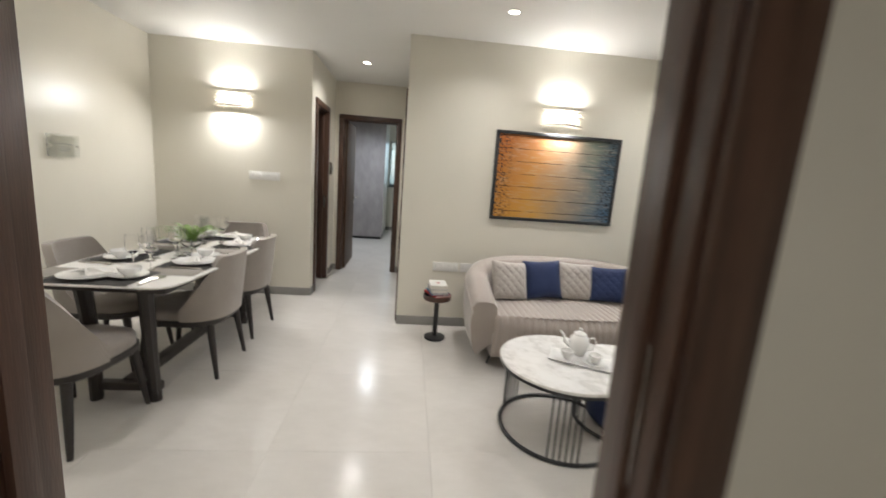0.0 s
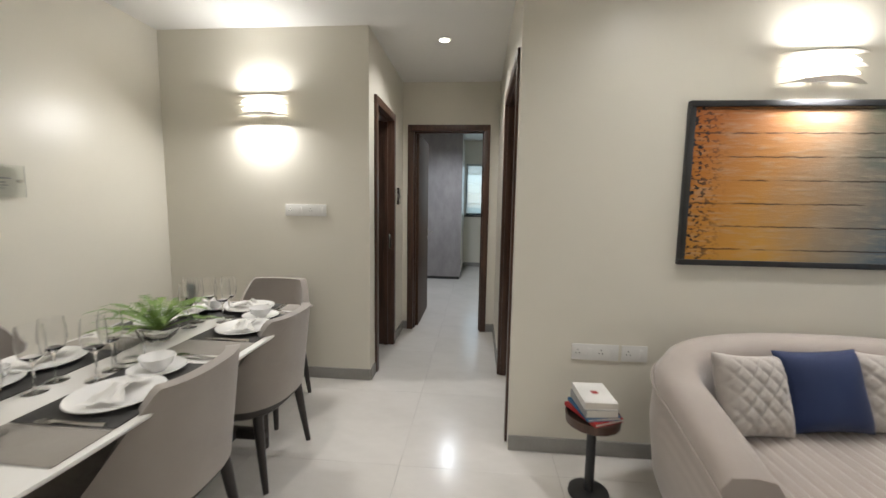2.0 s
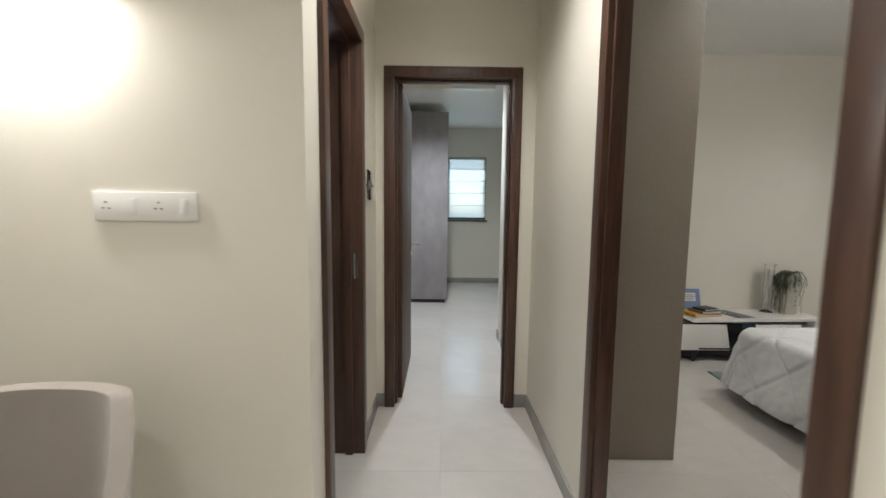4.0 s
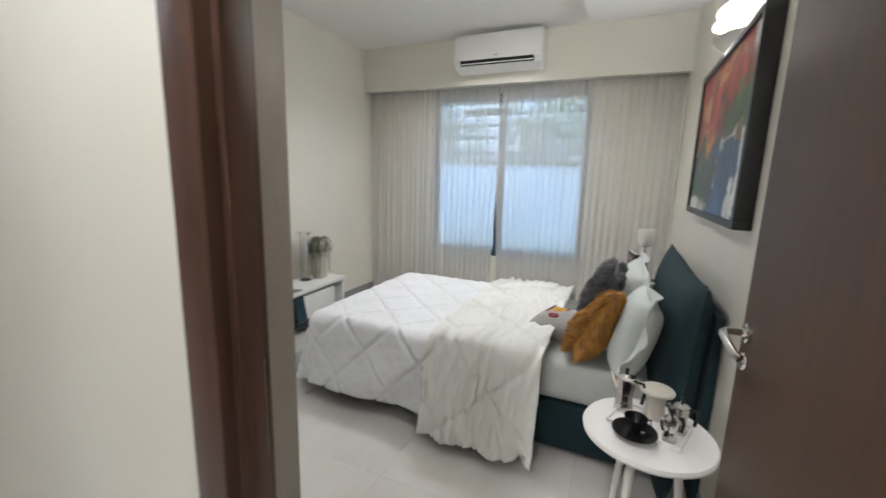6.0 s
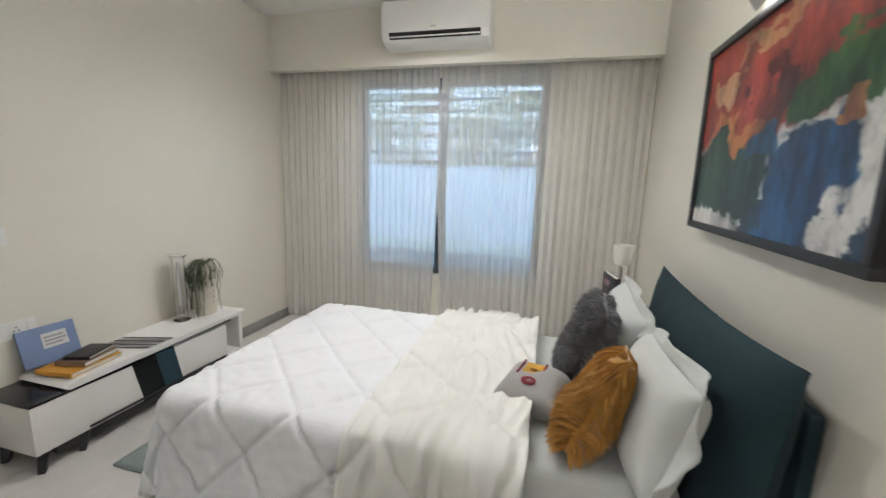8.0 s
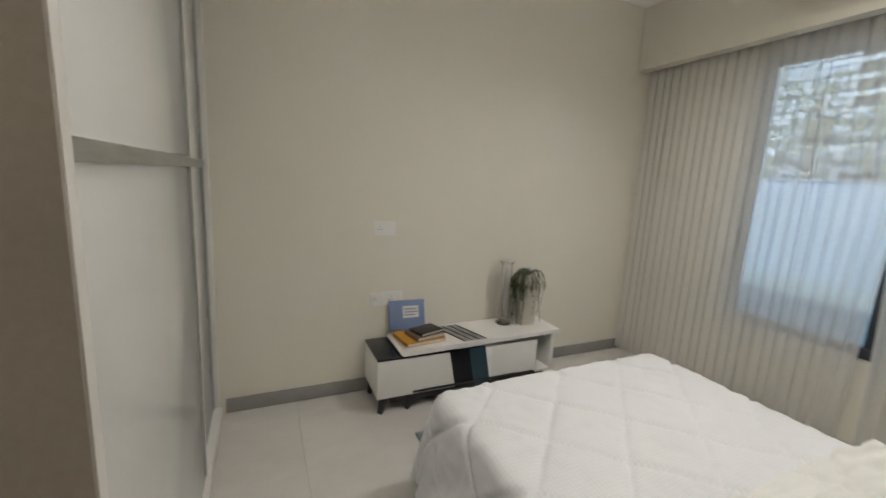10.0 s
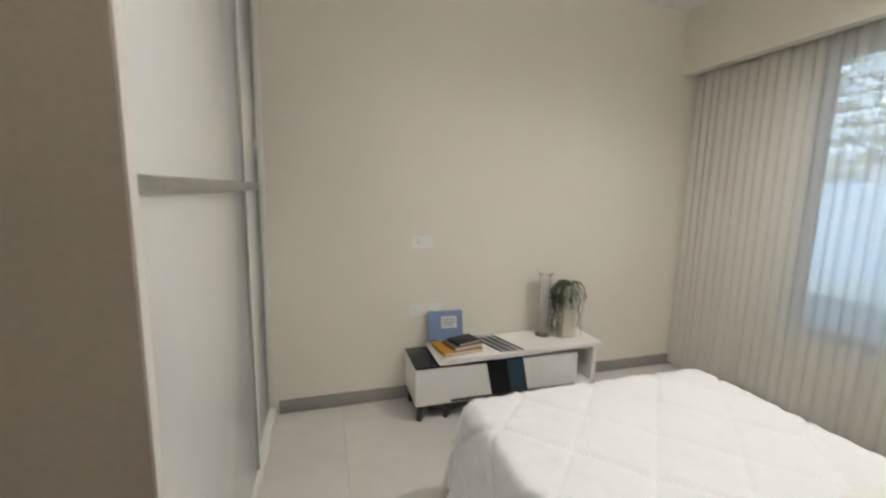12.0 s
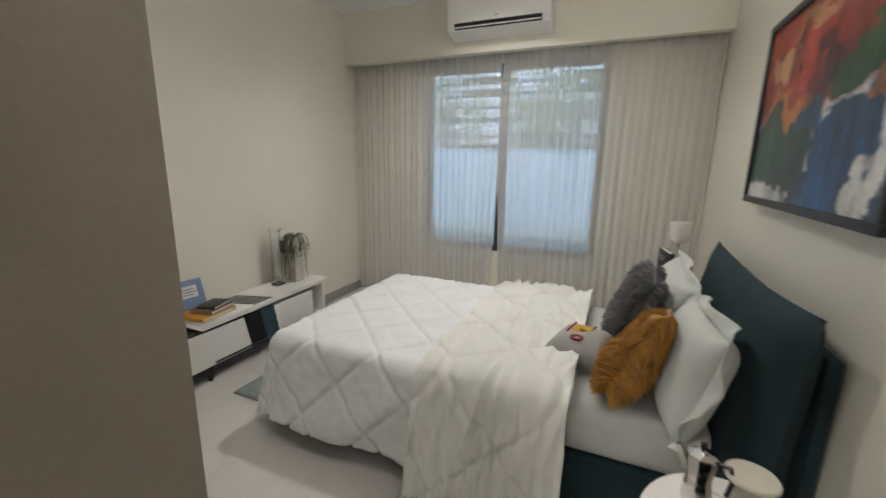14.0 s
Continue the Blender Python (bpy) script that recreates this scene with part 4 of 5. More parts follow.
# ---------- sofa corner ----------
def sofa(name, m, hw, hd, label, cat, ribs):
    s = thing(name, m, label, cat)
    P = 2.6

    def ring(u):
        """Outline from one arm's front round the back to the other."""
        if u < 0.16 or u > 0.84:
            return (1.0 if u < 0.5 else -1.0), -0.94 * (1 - min(u, 1 - u) / 0.16)
        th = math.pi * (u - 0.16) / 0.68
        cx, cy = math.cos(th), math.sin(th)
        return abs(cx) ** (2 / P) * (1 if cx > 0 else -1), abs(cy) ** (2 / P) * (1 if cy > 0 else -1)

    def height(u):
        k = math.sin(math.pi * u) ** 0.9
        return 0.53 + 0.22 * k

    prof = [(0.0, 0.0), (0.03, 0.15), (0.055, 0.55), (0.05, 0.9), (0.02, 0.99), (-0.05, 1.0), (-0.11, 0.97), (-0.135, 0.88), (-0.14, 0.5), (-0.14, 0.3)]

    def fn(u, v):
        x, y = ring(u)
        i = v * (len(prof) - 1)
        k = min(int(i), len(prof) - 2)
        o = prof[k][0] * (1 - i + k) + prof[k + 1][0] * (i - k)
        z = prof[k][1] * (1 - i + k) + prof[k + 1][1] * (i - k)
        l = math.hypot(x * hd, max(y, 0) * hw) or 1
        nx, ny = x * hd / l, max(y, 0) * hw / l
        zz = 0.12 + (height(u) - 0.12) * z
        return ((hw - 0.05) * x + nx * o, (hd - 0.05) * y + ny * o, zz)
    bm = bmesh.new()
    rows = sheet(bm, 72, 18, fn)
    for i in (0, 72):
        bm.faces.new([r[i] for r in rows])
    part("backrest", bm, M_SOFA, s, "wrap-round upholstered back and arms", 55)
    bm = bmesh.new()

    def seat(u, v):
        x = (2 * u - 1) * (hw - 0.17)
        rib = abs(math.sin(math.pi * ribs * u)) ** 0.6
        path = v * 1.15
        bow = 0.05 * (1 - (2 * u - 1) ** 2)
        if path < 0.8:
            y, z = (hd - 0.2) - (2 * hd - 0.29) * path / 0.8, 0.425
        else:
            a = (path - 0.8) / 0.35
            y, z = -(hd - 0.09) - 0.035 * math.sin(min(1, a * 2.2) * math.pi / 2) - bow * min(1, a * 3), 0.425 - 0.29 * max(0, a - 0.05) ** 1.2
        z += 0.008 * rib if path < 0.8 else 0.008 * rib * max(0, 1 - (path - 0.8) * 8)
        y -= 0.008 * rib if path >= 0.8 else 0
        return (x, y - (bow * 0.8 * max(0, path / 0.8 - 0.6) / 0.4 if path < 0.8 else 0), z)
    sheet(bm, ribs * 8, 46, seat)
    part("seat", bm, M_SOFA, s, "channel-stitched upholstered seat", 75)
    part("base", B(-hw + 0.16, hw - 0.16, -hd + 0.06, hd - 0.10, 0.11, 0.30, 0.02), M_SOFA, s)
    bm = bmesh.new()
    pts = []
    for k in range(60):
        x, y = ring(k / 59)
        pts.append(((hw + 0.004) * x, (hd + 0.004) * y, height(k / 59) - 0.075))
    tube(bm, pts, 0.005, 6)
    part("piping", bm, M_SOFA, s, "corded piping round the back")
    for sx in (-1, 1):
        for y in (-hd + 0.22, hd - 0.2):
            part("leg", tube(bmesh.new(), [(sx * (hw - 0.22), y, 0.14), (sx * (hw - 0.17), y - 0.02, 0.0)], [0.02, 0.010], 10), M_BLACKM, s, "slim black metal leg")
    return s


sofa("sofa", pose(2.28, 3.59, 0), 0.855, 0.46, "greige velvet sofa with curved arms and a ribbed seat", "sofa", 26)
sofa("armchair", pose(3.16, 2.58, 0, 0, 0, -28), 0.43, 0.41, "greige velvet barrel armchair matching the sofa", "armchair", 1)


def cushion(m, w, t, material, label, quilt=0.0, seed=0, cell=0.075):
    bm = pillow(bmesh.new(), w, w, t, 40 if quilt else 24, quilt, cell, seed=seed)
    return single("scatter_cushion", bm, material, m, label, "cushion", "cushions on the sofa", angle=80)


cushion(pose(1.80, 3.66, 0.585, -22, 5, 14), 0.33, 0.13, M_QUILT, "beige scatter cushion with diamond quilting", 0.012, 1)
cushion(pose(2.10, 3.71, 0.595, -20, -3, 2), 0.335, 0.14, M_NAVY, "navy blue velvet scatter cushion on the sofa", 0, 2)
cushion(pose(2.40, 3.74, 0.585, -20, 2, -2), 0.33, 0.13, M_QUILT, "beige scatter cushion with diamond quilting", 0.012, 3)
cushion(pose(2.67, 3.68, 0.585, -22, -2, -16), 0.31, 0.13, M_NAVY, "navy blue scatter cushion with diamond stitching", 0.006, 4)


def round_table(m, r, h, label, ring_r):
    t = thing("coffee_table", m, label, "coffee table", "nesting coffee tables")
    bm = bmesh.new()
    lathe(bm, [(0, h - 0.018), (r - 0.006, h - 0.018), (r, h - 0.014), (r, h - 0.004), (r - 0.004, h), (0, h)], 64)
    part("tabletop", bm, M_MARBLE, t, "round white marble top")
    bm = bmesh.new()
    lathe(bm, [(r - 0.03, h - 0.034), (r - 0.005, h - 0.034), (r - 0.005, h - 0.0185), (r - 0.03, h - 0.0185), (r - 0.03, h - 0.034)], 64)
    part("rim", bm, M_BLACKM, t, "black metal rim")
    for z, rr in ((0.011, ring_r), ):
        pts = [(rr * math.cos(a * math.pi / 32), rr * math.sin(a * math.pi / 32), z) for a in range(64)]
        part("base_ring", tube(bmesh.new(), pts, 0.011, 8, True), M_BLACKM, t, "black metal floor ring")
    for g in (0.35, 2.45, 4.55):
        for k in range(6):
            a = g + k * 0.09
            part("rod", tube(bmesh.new(), [(ring_r * math.cos(a), ring_r * math.sin(a), 0.012), (ring_r * math.cos(a), ring_r * math.sin(a), h - 0.03)], 0.005, 6), M_BLACKM, t)
    return t


round_table(pose(1.86, 2.53, 0, 0, 0, 100), 0.37, 0.42, "large round coffee table with marble top and black ring base", 0.335)
round_table(pose(2.27, 2.60, 0, 0, 0, 10), 0.30, 0.37, "smaller round coffee table with marble top and black ring base", 0.265)
pf = thing("pouf", pose(2.28, 2.58, 0), "low round navy velvet pouf under the coffee table", "pouf")
bm = bmesh.new()
lathe(bm, [(0, 0.02), (0.17, 0.02), (0.205, 0.05), (0.21, 0.13), (0.19, 0.185), (0.12, 0.2), (0, 0.2)], 40)
part("cushion_top", bm, M_NAVY, pf)
bm = bmesh.new()
lathe(bm, [(0, 0), (0.16, 0), (0.16, 0.019), (0, 0.019)], 32)
part("foot_ring", bm, M_BLACKM, pf)

ZC = 0.4205
tr = thing("serving_tray", pose(1.94, 2.52, ZC, 0, 0, -28), "white rectangular porcelain serving tray", "tray")
bm = bmesh.new()


def tray_fn(u, v):
    x, y = 2 * u - 1, 2 * v - 1
    e = max(abs(x), abs(y))
    return (0.17 * x, 0.085 * y, 0.002 + 0.012 * max(0, (e - 0.82) / 0.18) ** 1.5)


sheet(bm, 24, 16, tray_fn)
t_ob = part("tray_body", bm, M_CERAM, tr)
t_ob.modifiers.new("thick", "SOLIDIFY").thickness = 0.004


def teapot(m, material, label, r=0.055, h=0.11):
    t = thing("teapot", m, label, "teapot")
    bm = bmesh.new()
    lathe(bm, [(0, 0), (r * 0.6, 0), (r * 0.62, 0.006), (r * 0.85, h * 0.25), (r, h * 0.6), (r * 0.92, h * 0.85), (r * 0.62, h), (0, h)], 32)
    part("body", bm, material, t)
    bm = bmesh.new()
    lathe(bm, [(r * 0.66, h + 0.001), (r * 0.6, h + 0.01), (r * 0.25, h + 0.022), (0.006, h + 0.026), (0.010, h + 0.036), (0.006, h + 0.043), (0, h + 0.044)], 28)
    part("lid", bm, material, t)
    part("spout", tube(bmesh.new(), [(-r * 0.85, 0, h * 0.4), (-r * 1.35, 0, h * 0.55), (-r * 1.6, 0, h * 0.9), (-r * 1.95, 0, h * 1.08)], [0.014, 0.011, 0.008, 0.007], 10), material, t)
    part("handle", tube(bmesh.new(), [(r * 0.85, 0, h * 0.85), (r * 1.35, 0, h * 0.95), (r * 1.6, 0, h * 0.7), (r * 1.35, 0, h * 0.35), (r * 0.9, 0, h * 0.28)], 0.005, 8), material, t)
    return t


def cup(m, material, label, r=0.036, h=0.05):
    t = thing("teacup", m, label, "cup")
    part("saucer", plate_bm(r * 1.9, 0.012), material, t)
    ob = part("bowl", bowl_bm(r, h), material, t)
    ob.location = (0, 0, 0.007)
    part("handle", tube(bmesh.new(), [(r * 0.85, 0, h * 0.85), (r * 1.5, 0, h * 0.85), (r * 1.55, 0, h * 0.5), (r * 0.8, 0, h * 0.4)], 0.003, 8), material, t)


teapot(pose(1.96, 2.60, ZC + 0.006, 0, 0, -20), M_CERAM, "white porcelain teapot with lid", 0.058, 0.12)
cup(pose(1.86, 2.52, ZC + 0.006, 0, 0, 40), M_CERAM, "white porcelain cup on its saucer")
cup(pose(2.00, 2.47, ZC + 0.006, 0, 0, 200), M_CERAM, "white porcelain cup on its saucer")

st = thing("side_table", pose(1.215, 3.79, 0), "small round black pedestal side table with books", "side table")
bm = bmesh.new()
lathe(bm, [(0, 0.0), (0.088, 0.0), (0.092, 0.006), (0.09, 0.02), (0.02, 0.028), (0, 0.028)], 40)
part("base", bm, M_BLACKM, st)
bm = bmesh.new()
lathe(bm, [(0, 0.028), (0.021, 0.028), (0.021, 0.345), (0.04, 0.352), (0, 0.352)], 24)
part("column", bm, M_BLACKM, st)
bm = bmesh.new()
lathe(bm, [(0, 0.352), (0.105, 0.352), (0.118, 0.36), (0.122, 0.40), (0.116, 0.40), (0.112, 0.368), (0, 0.366)], 48)
part("tray_top", bm, M_FRAME, st, "dark tray top with a raised rim")


def book(m, w, d, h, cover, label, group="", name="book"):
    b = thing(name, m, label, "book", group)
    c = 0.0025
    part("page_block", B(-w / 2 + 0.003, w / 2 - 0.002, -d / 2 + 0.003, d / 2 - 0.003, c, h - c), M_PAPER, b, "cream page block")
    part("cover", B(-w / 2, w / 2, -d / 2, d / 2, 0, c, 0.0006), cover, b)
    part("cover", B(-w / 2, w / 2, -d / 2, d / 2, h - c, h, 0.0006), cover, b)
    part("spine", B(-w / 2 - 0.002, -w / 2 + 0.001, -d / 2, d / 2, 0, h, 0.0006), cover, b)
    return b


C_RED, C_WHITE, C_GREY = plain("red_cover", (0.42, 0.03, 0.03)), plain("white_cover", (0.72, 0.71, 0.68)), plain("grey_cover", (0.32, 0.32, 0.32))
C_BLUE, C_YEL, C_BRN, C_BLK, C_PER = plain("blue_cover", (0.02, 0.12, 0.25)), plain("yellow_cover", (0.62, 0.30, 0.03)), plain("brown_cover", (0.20, 0.13, 0.08)), plain("black_cover", (0.02, 0.018, 0.018)), plain("periwinkle_cover", (0.20, 0.27, 0.45))
g = "books on the side table"
z = 0.4005
for w, d, h, cv, rz, lb in ((0.15, 0.21, 0.016, C_RED, 25, "thin red book at the bottom of the stack"), (0.15, 0.20, 0.014, C_BLUE, 12, "thin blue paperback in the stack"),
                            (0.14, 0.20, 0.036, C_GREY, 6, "thick book with a pale grey cover"), (0.14, 0.20, 0.032, C_WHITE, 2, "thick white book with a small red emblem")):
    b = book(pose(1.215, 3.79, z, 0, 0, rz), w, d, h, cv, lb, g)
    z += h + 0.0006
bm = bmesh.new()
for a in (0, 45, 90, 135):
    box(bm, -0.018, 0.018, -0.003, 0.003, 0, 0.0008, m=pose(0, 0, h + 0.0002, 0, 0, a))
part("emblem", bm, C_RED, b, "small red star emblem")

vt = thing("side_table", pose(3.44, 3.84, 0), "tall round black pedestal table under a vase", "side table")
bm = bmesh.new()
lathe(bm, [(0, 0.0), (0.12, 0.0), (0.122, 0.008), (0.02, 0.014), (0, 0.014)], 40)
part("base", bm, M_BLACKM, vt)
bm = bmesh.new()
lathe(bm, [(0, 0.014), (0.014, 0.014), (0.014, 0.485), (0, 0.485)], 20)
part("column", bm, M_BLACKM, vt)
bm = bmesh.new()
lathe(bm, [(0, 0.485), (0.168, 0.485), (0.17, 0.49), (0.168, 0.5), (0, 0.5)], 48)
part("tabletop", bm, M_BLACKP, vt)
vs = thing("glass_vase", pose(3.42, 3.82, 0.5005), "tall smoky glass vase with white orchid and sticks", "vase")
bm = bmesh.new()
lathe(bm, [(0, 0), (0.07, 0), (0.072, 0.01), (0.066, 0.06), (0.08, 0.22), (0.115, 0.38), (0.14, 0.47), (0.13, 0.515), (0.085, 0.545), (0.07, 0.555), (0.066, 0.553), (0.126, 0.51), (0.135, 0.47),
           (0.11, 0.38), (0.075, 0.22), (0.06, 0.06), (0.0, 0.02)], 44)
part("body", bm, M_SMOKE, vs)
bm = bmesh.new()
lathe(bm, [(0, 0.022), (0.025, 0.022), (0.03, 0.2), (0.03, 0.5), (0.0, 0.51)], 24)
part("liner", bm, M_BLACKM, vs, "dark liner inside the glass")
for k, (dx, dy, h) in enumerate(((-0.02, 0.03, 1.16), (0.05, 0.0, 0.86), (0.14, -0.05, 0.88), (0.03, 0.04, 0.74))):
    part("stick", tube(bmesh.new(), [(0, 0, 0.45), (dx * 0.4, dy * 0.4, 0.45 + (h - 0.45) * 0.5), (dx, dy, h)], [0.012, 0.011, 0.004], 8), M_STICK, vs)
bm = bmesh.new()
rnd = random.Random(9)
for k in range(16):
    c = Vector((-0.01 + rnd.uniform(-0.045, 0.045), -0.03 + rnd.uniform(-0.03, 0.03), 0.69 + rnd.uniform(-0.055, 0.055)))
    for p in range(5):
        m = Matrix.Translation(c) @ Euler((rnd.uniform(-0.8, 0.8), rnd.uniform(-0.8, 0.8), p * 1.256)).to_matrix().to_4x4()
        vv = [bm.verts.new(m @ Vector(q)) for q in ((0, 0, 0), (0.010, 0.012, 0.004), (0.0, 0.027, 0.008), (-0.010, 0.012, 0.004))]
        bm.faces.new(vv)
part("orchid", bm, M_ORCHID, vs, "cluster of white petals")
bm = bmesh.new()
for a in (0.3, 2.0, 3.3, 4.4, 5.5):
    p0, p1 = Vector((0.02 * math.cos(a), 0.02 * math.sin(a), 0.55)), Vector((0.12 * math.cos(a), 0.12 * math.sin(a), 0.60))
    s = (p1 - p0).cross(Vector((0, 0, 1))).normalized() * 0.018
    mid = p0.lerp(p1, 0.55) + Vector((0, 0, 0.02))
    bm.faces.new([bm.verts.new(q) for q in (p0, mid + s, p1, mid - s)])
part("leaves", bm, M_TRAIL, vs)

# ---------- bed ----------
bed = thing("bed", pose(0, 0, 0), "teal velvet upholstered bed with white bedding, made up", "bed")
BX0, BX1, BY0, BY1 = 2.42, 3.62, 4.34, 6.25
part("base", B(BX0 - 0.01, BX1 + 0.01, BY0, BY1 + 0.02, 0.03, 0.27, 0.02), M_TEAL, bed, "teal velvet bed base")
for x in (BX0 + 0.1, BX1 - 0.1):
    for y in (BY0 + 0.15, BY1 - 0.1):
        bm = bmesh.new()
        lathe(bm, [(0, 0), (0.025, 0), (0.028, 0.032), (0, 0.032)], 14, (x, y, 0))
        part("foot", bm, M_BLACKM, bed)
part("mattress", B(BX0 + 0.01, BX1 - 0.01, BY0 + 0.08, BY1, 0.271, 0.475, 0.05, seg=4), M_PWHITE, bed, "mattress in a white fitted sheet")
bm = pillow(bmesh.new(), 1.20, 0.98, 0.20, 30, seed=4, m=pose((2.24 + 3.44) / 2, 4.315, 0.49, 3))
part("headboard", bm, M_TEAL, bed, "soft teal velvet headboard with pointed corners")
part("headboard_frame", B(2.30, 3.40, 4.205, 4.24, 0.03, 0.85, 0.01), M_TEAL, bed)


def drape(name, x0, x1, y0, y1, top, near, far, foot, head, material, label, nx, ny, rel, flare=0.10, r=0.05):
    """A cloth laid over the bed: flat on top, rounded over the edges and hanging down each side."""
    W, L = x1 - x0, y1 - y0

    def fall(d):
        q = math.pi / 2 * r
        if d <= 0:
            return 0.0, 0.0
        if d < q:
            return r * math.sin(d / r), r * (1 - math.cos(d / r))
        return r + flare * (d - q), r + (d - q)

    def fn(u, v):
        s = -near + (W + near + far) * u
        t = -head + (L + head + foot) * v
        ds = -s if s < 0 else max(0.0, s - W)
        dt = -t if t < 0 else max(0.0, t - L)
        px, py = min(max(s, 0), W), min(max(t, 0), L)
        sx, sy = (-1 if s < 0 else 1), (-1 if t < 0 else 1)
        d = max(ds, dt) if ds * dt == 0 else (ds ** 3 + dt ** 3) ** (1 / 3)
        d = min(d, max(near, foot, 0.01))
        o, z = fall(d)
        a = math.atan2(dt, ds) if d > 0 else 0
        x, y = x0 + px + sx * o * math.cos(a), y0 + py + sy * o * math.sin(a)
        h, wave = rel(s, t, d)
        if d > 0:
            x += sx * math.cos(a) * (h + wave)
            y += sy * math.sin(a) * (h + wave)
        k = max(0.0, 1 - d / (r * 1.5))
        return (x, y, top - z + h * k)
    bm = bmesh.new()
    sheet(bm, nx, ny, fn)
    ob = single(name, bm, material, pose(0, 0, 0), label, "bedding", angle=180)
    ob.modifiers.new("thick", "SOLIDIFY").thickness = 0.006
    return ob


def quilt(s, t, d):
    c = 0.36
    a, e = abs(((s + t) / c) % 1 - 0.5), abs(((s - t) / c) % 1 - 0.5)
    g = 0.5 - max(a, e)
    g2 = min(0.5 - a, 0.5 - e)
    h = 0.019 * (1 - math.exp(-(g2 / 0.03) ** 2)) + 0.007 * noise.noise(Vector((s * 7, t * 7, 1))) + 0.005 * noise.noise(Vector((s * 22, t * 22, 4)))
    wave = (0.018 + 0.018 * math.sin((s + t) * 13 + 2 * math.sin(t * 3)) + 0.014 * noise.noise(Vector((s * 4, t * 6, 7)))) * min(1, d / 0.4)
    return h, wave


drape("duvet", 2.42, 3.58, 5.0, 6.27, 0.492, 0.43, 0.40, 0.42, 0.0, M_DUVET, "white quilted duvet with diamond stitching on the bed", 150, 150, quilt, 0.16)


def rumple(s, t, d):
    c = 0.42
    a, e = abs(((s + t * 0.9) / c) % 1 - 0.5), abs(((s - t * 0.9) / c) % 1 - 0.5)
    g2 = min(0.5 - a, 0.5 - e)
    v = noise.noise(Vector((t * 17 + 0.8 * math.sin(s * 5), s * 2.6, 3)))
    h = 0.030 + 0.018 * (1 - math.exp(-(g2 / 0.035) ** 2)) + 0.044 * (0.5 - abs(v)) + 0.009 * (0.5 - abs(noise.noise(Vector((t * 36, s * 7 + 2 * t, 2))))) + 0.008 * noise.noise(Vector((s * 14, t * 30, 9)))
    wave = 0.02 + (0.016 * math.sin(t * 26 + 3 * math.sin(s * 4)) + 0.022 * (0.4 - abs(noise.noise(Vector((t * 40, s * 6, 8))))) + 0.036 * (0.4 - abs(noise.noise(Vector((t * 19 + 1.2 * math.sin(s * 6), s * 3.5, 5)))))) * min(1, d / 0.2)
    return h, wave


drape("throw_blanket", 2.40, 3.58, 4.88, 5.46, 0.505, 0.475, 0.25, 0.0, 0.0, M_THROW, "rumpled cream cotton blanket laid across the bed", 160, 90, rumple, 0.22)


def bed_pillow(m, w, h, t, label, seed):
    p = thing("pillow", m, label, "pillow", "pillows on the bed")
    part("cushion", pillow(bmesh.new(), w, h, t, 28, seed=seed), M_PWHITE, p, angle=80)
    bm = bmesh.new()

    def fn(u, v):
        k = u * 4
        i, f = int(k) % 4, k - int(k)
        c = ((-1, -1), (1, -1), (1, 1), (-1, 1))
        a, e = c[i], c[(i + 1) % 4]
        x, z = a[0] + (e[0] - a[0]) * f, a[1] + (e[1] - a[1]) * f
        o = 0.94 + 0.0 * v
        e = 0.05 * v * (1 - 0.6 * abs(x * z) ** 6)
        return (x * (w / 2 * o + e), (0.022 * math.sin(u * 40 + seed) + 0.03 * noise.noise(Vector((x * 3, z * 3, seed)))) * v, z * (h / 2 * o + e))
    sheet(bm, 96, 4, fn, True)
    ob = part("flange", bm, M_PWHITE, p, "flat linen flange edge", 80)
    ob.modifiers.new("thick", "SOLIDIFY").thickness = 0.003


bed_pillow(pose(2.60, 4.50, 0.65, 17, 4, 0), 0.60, 0.37, 0.17, "pale linen flanged pillow leaning on the headboard", 2)
bed_pillow(pose(3.22, 4.52, 0.68, 22, -3, -2), 0.60, 0.37, 0.17, "pale linen flanged pillow leaning on the headboard", 6)


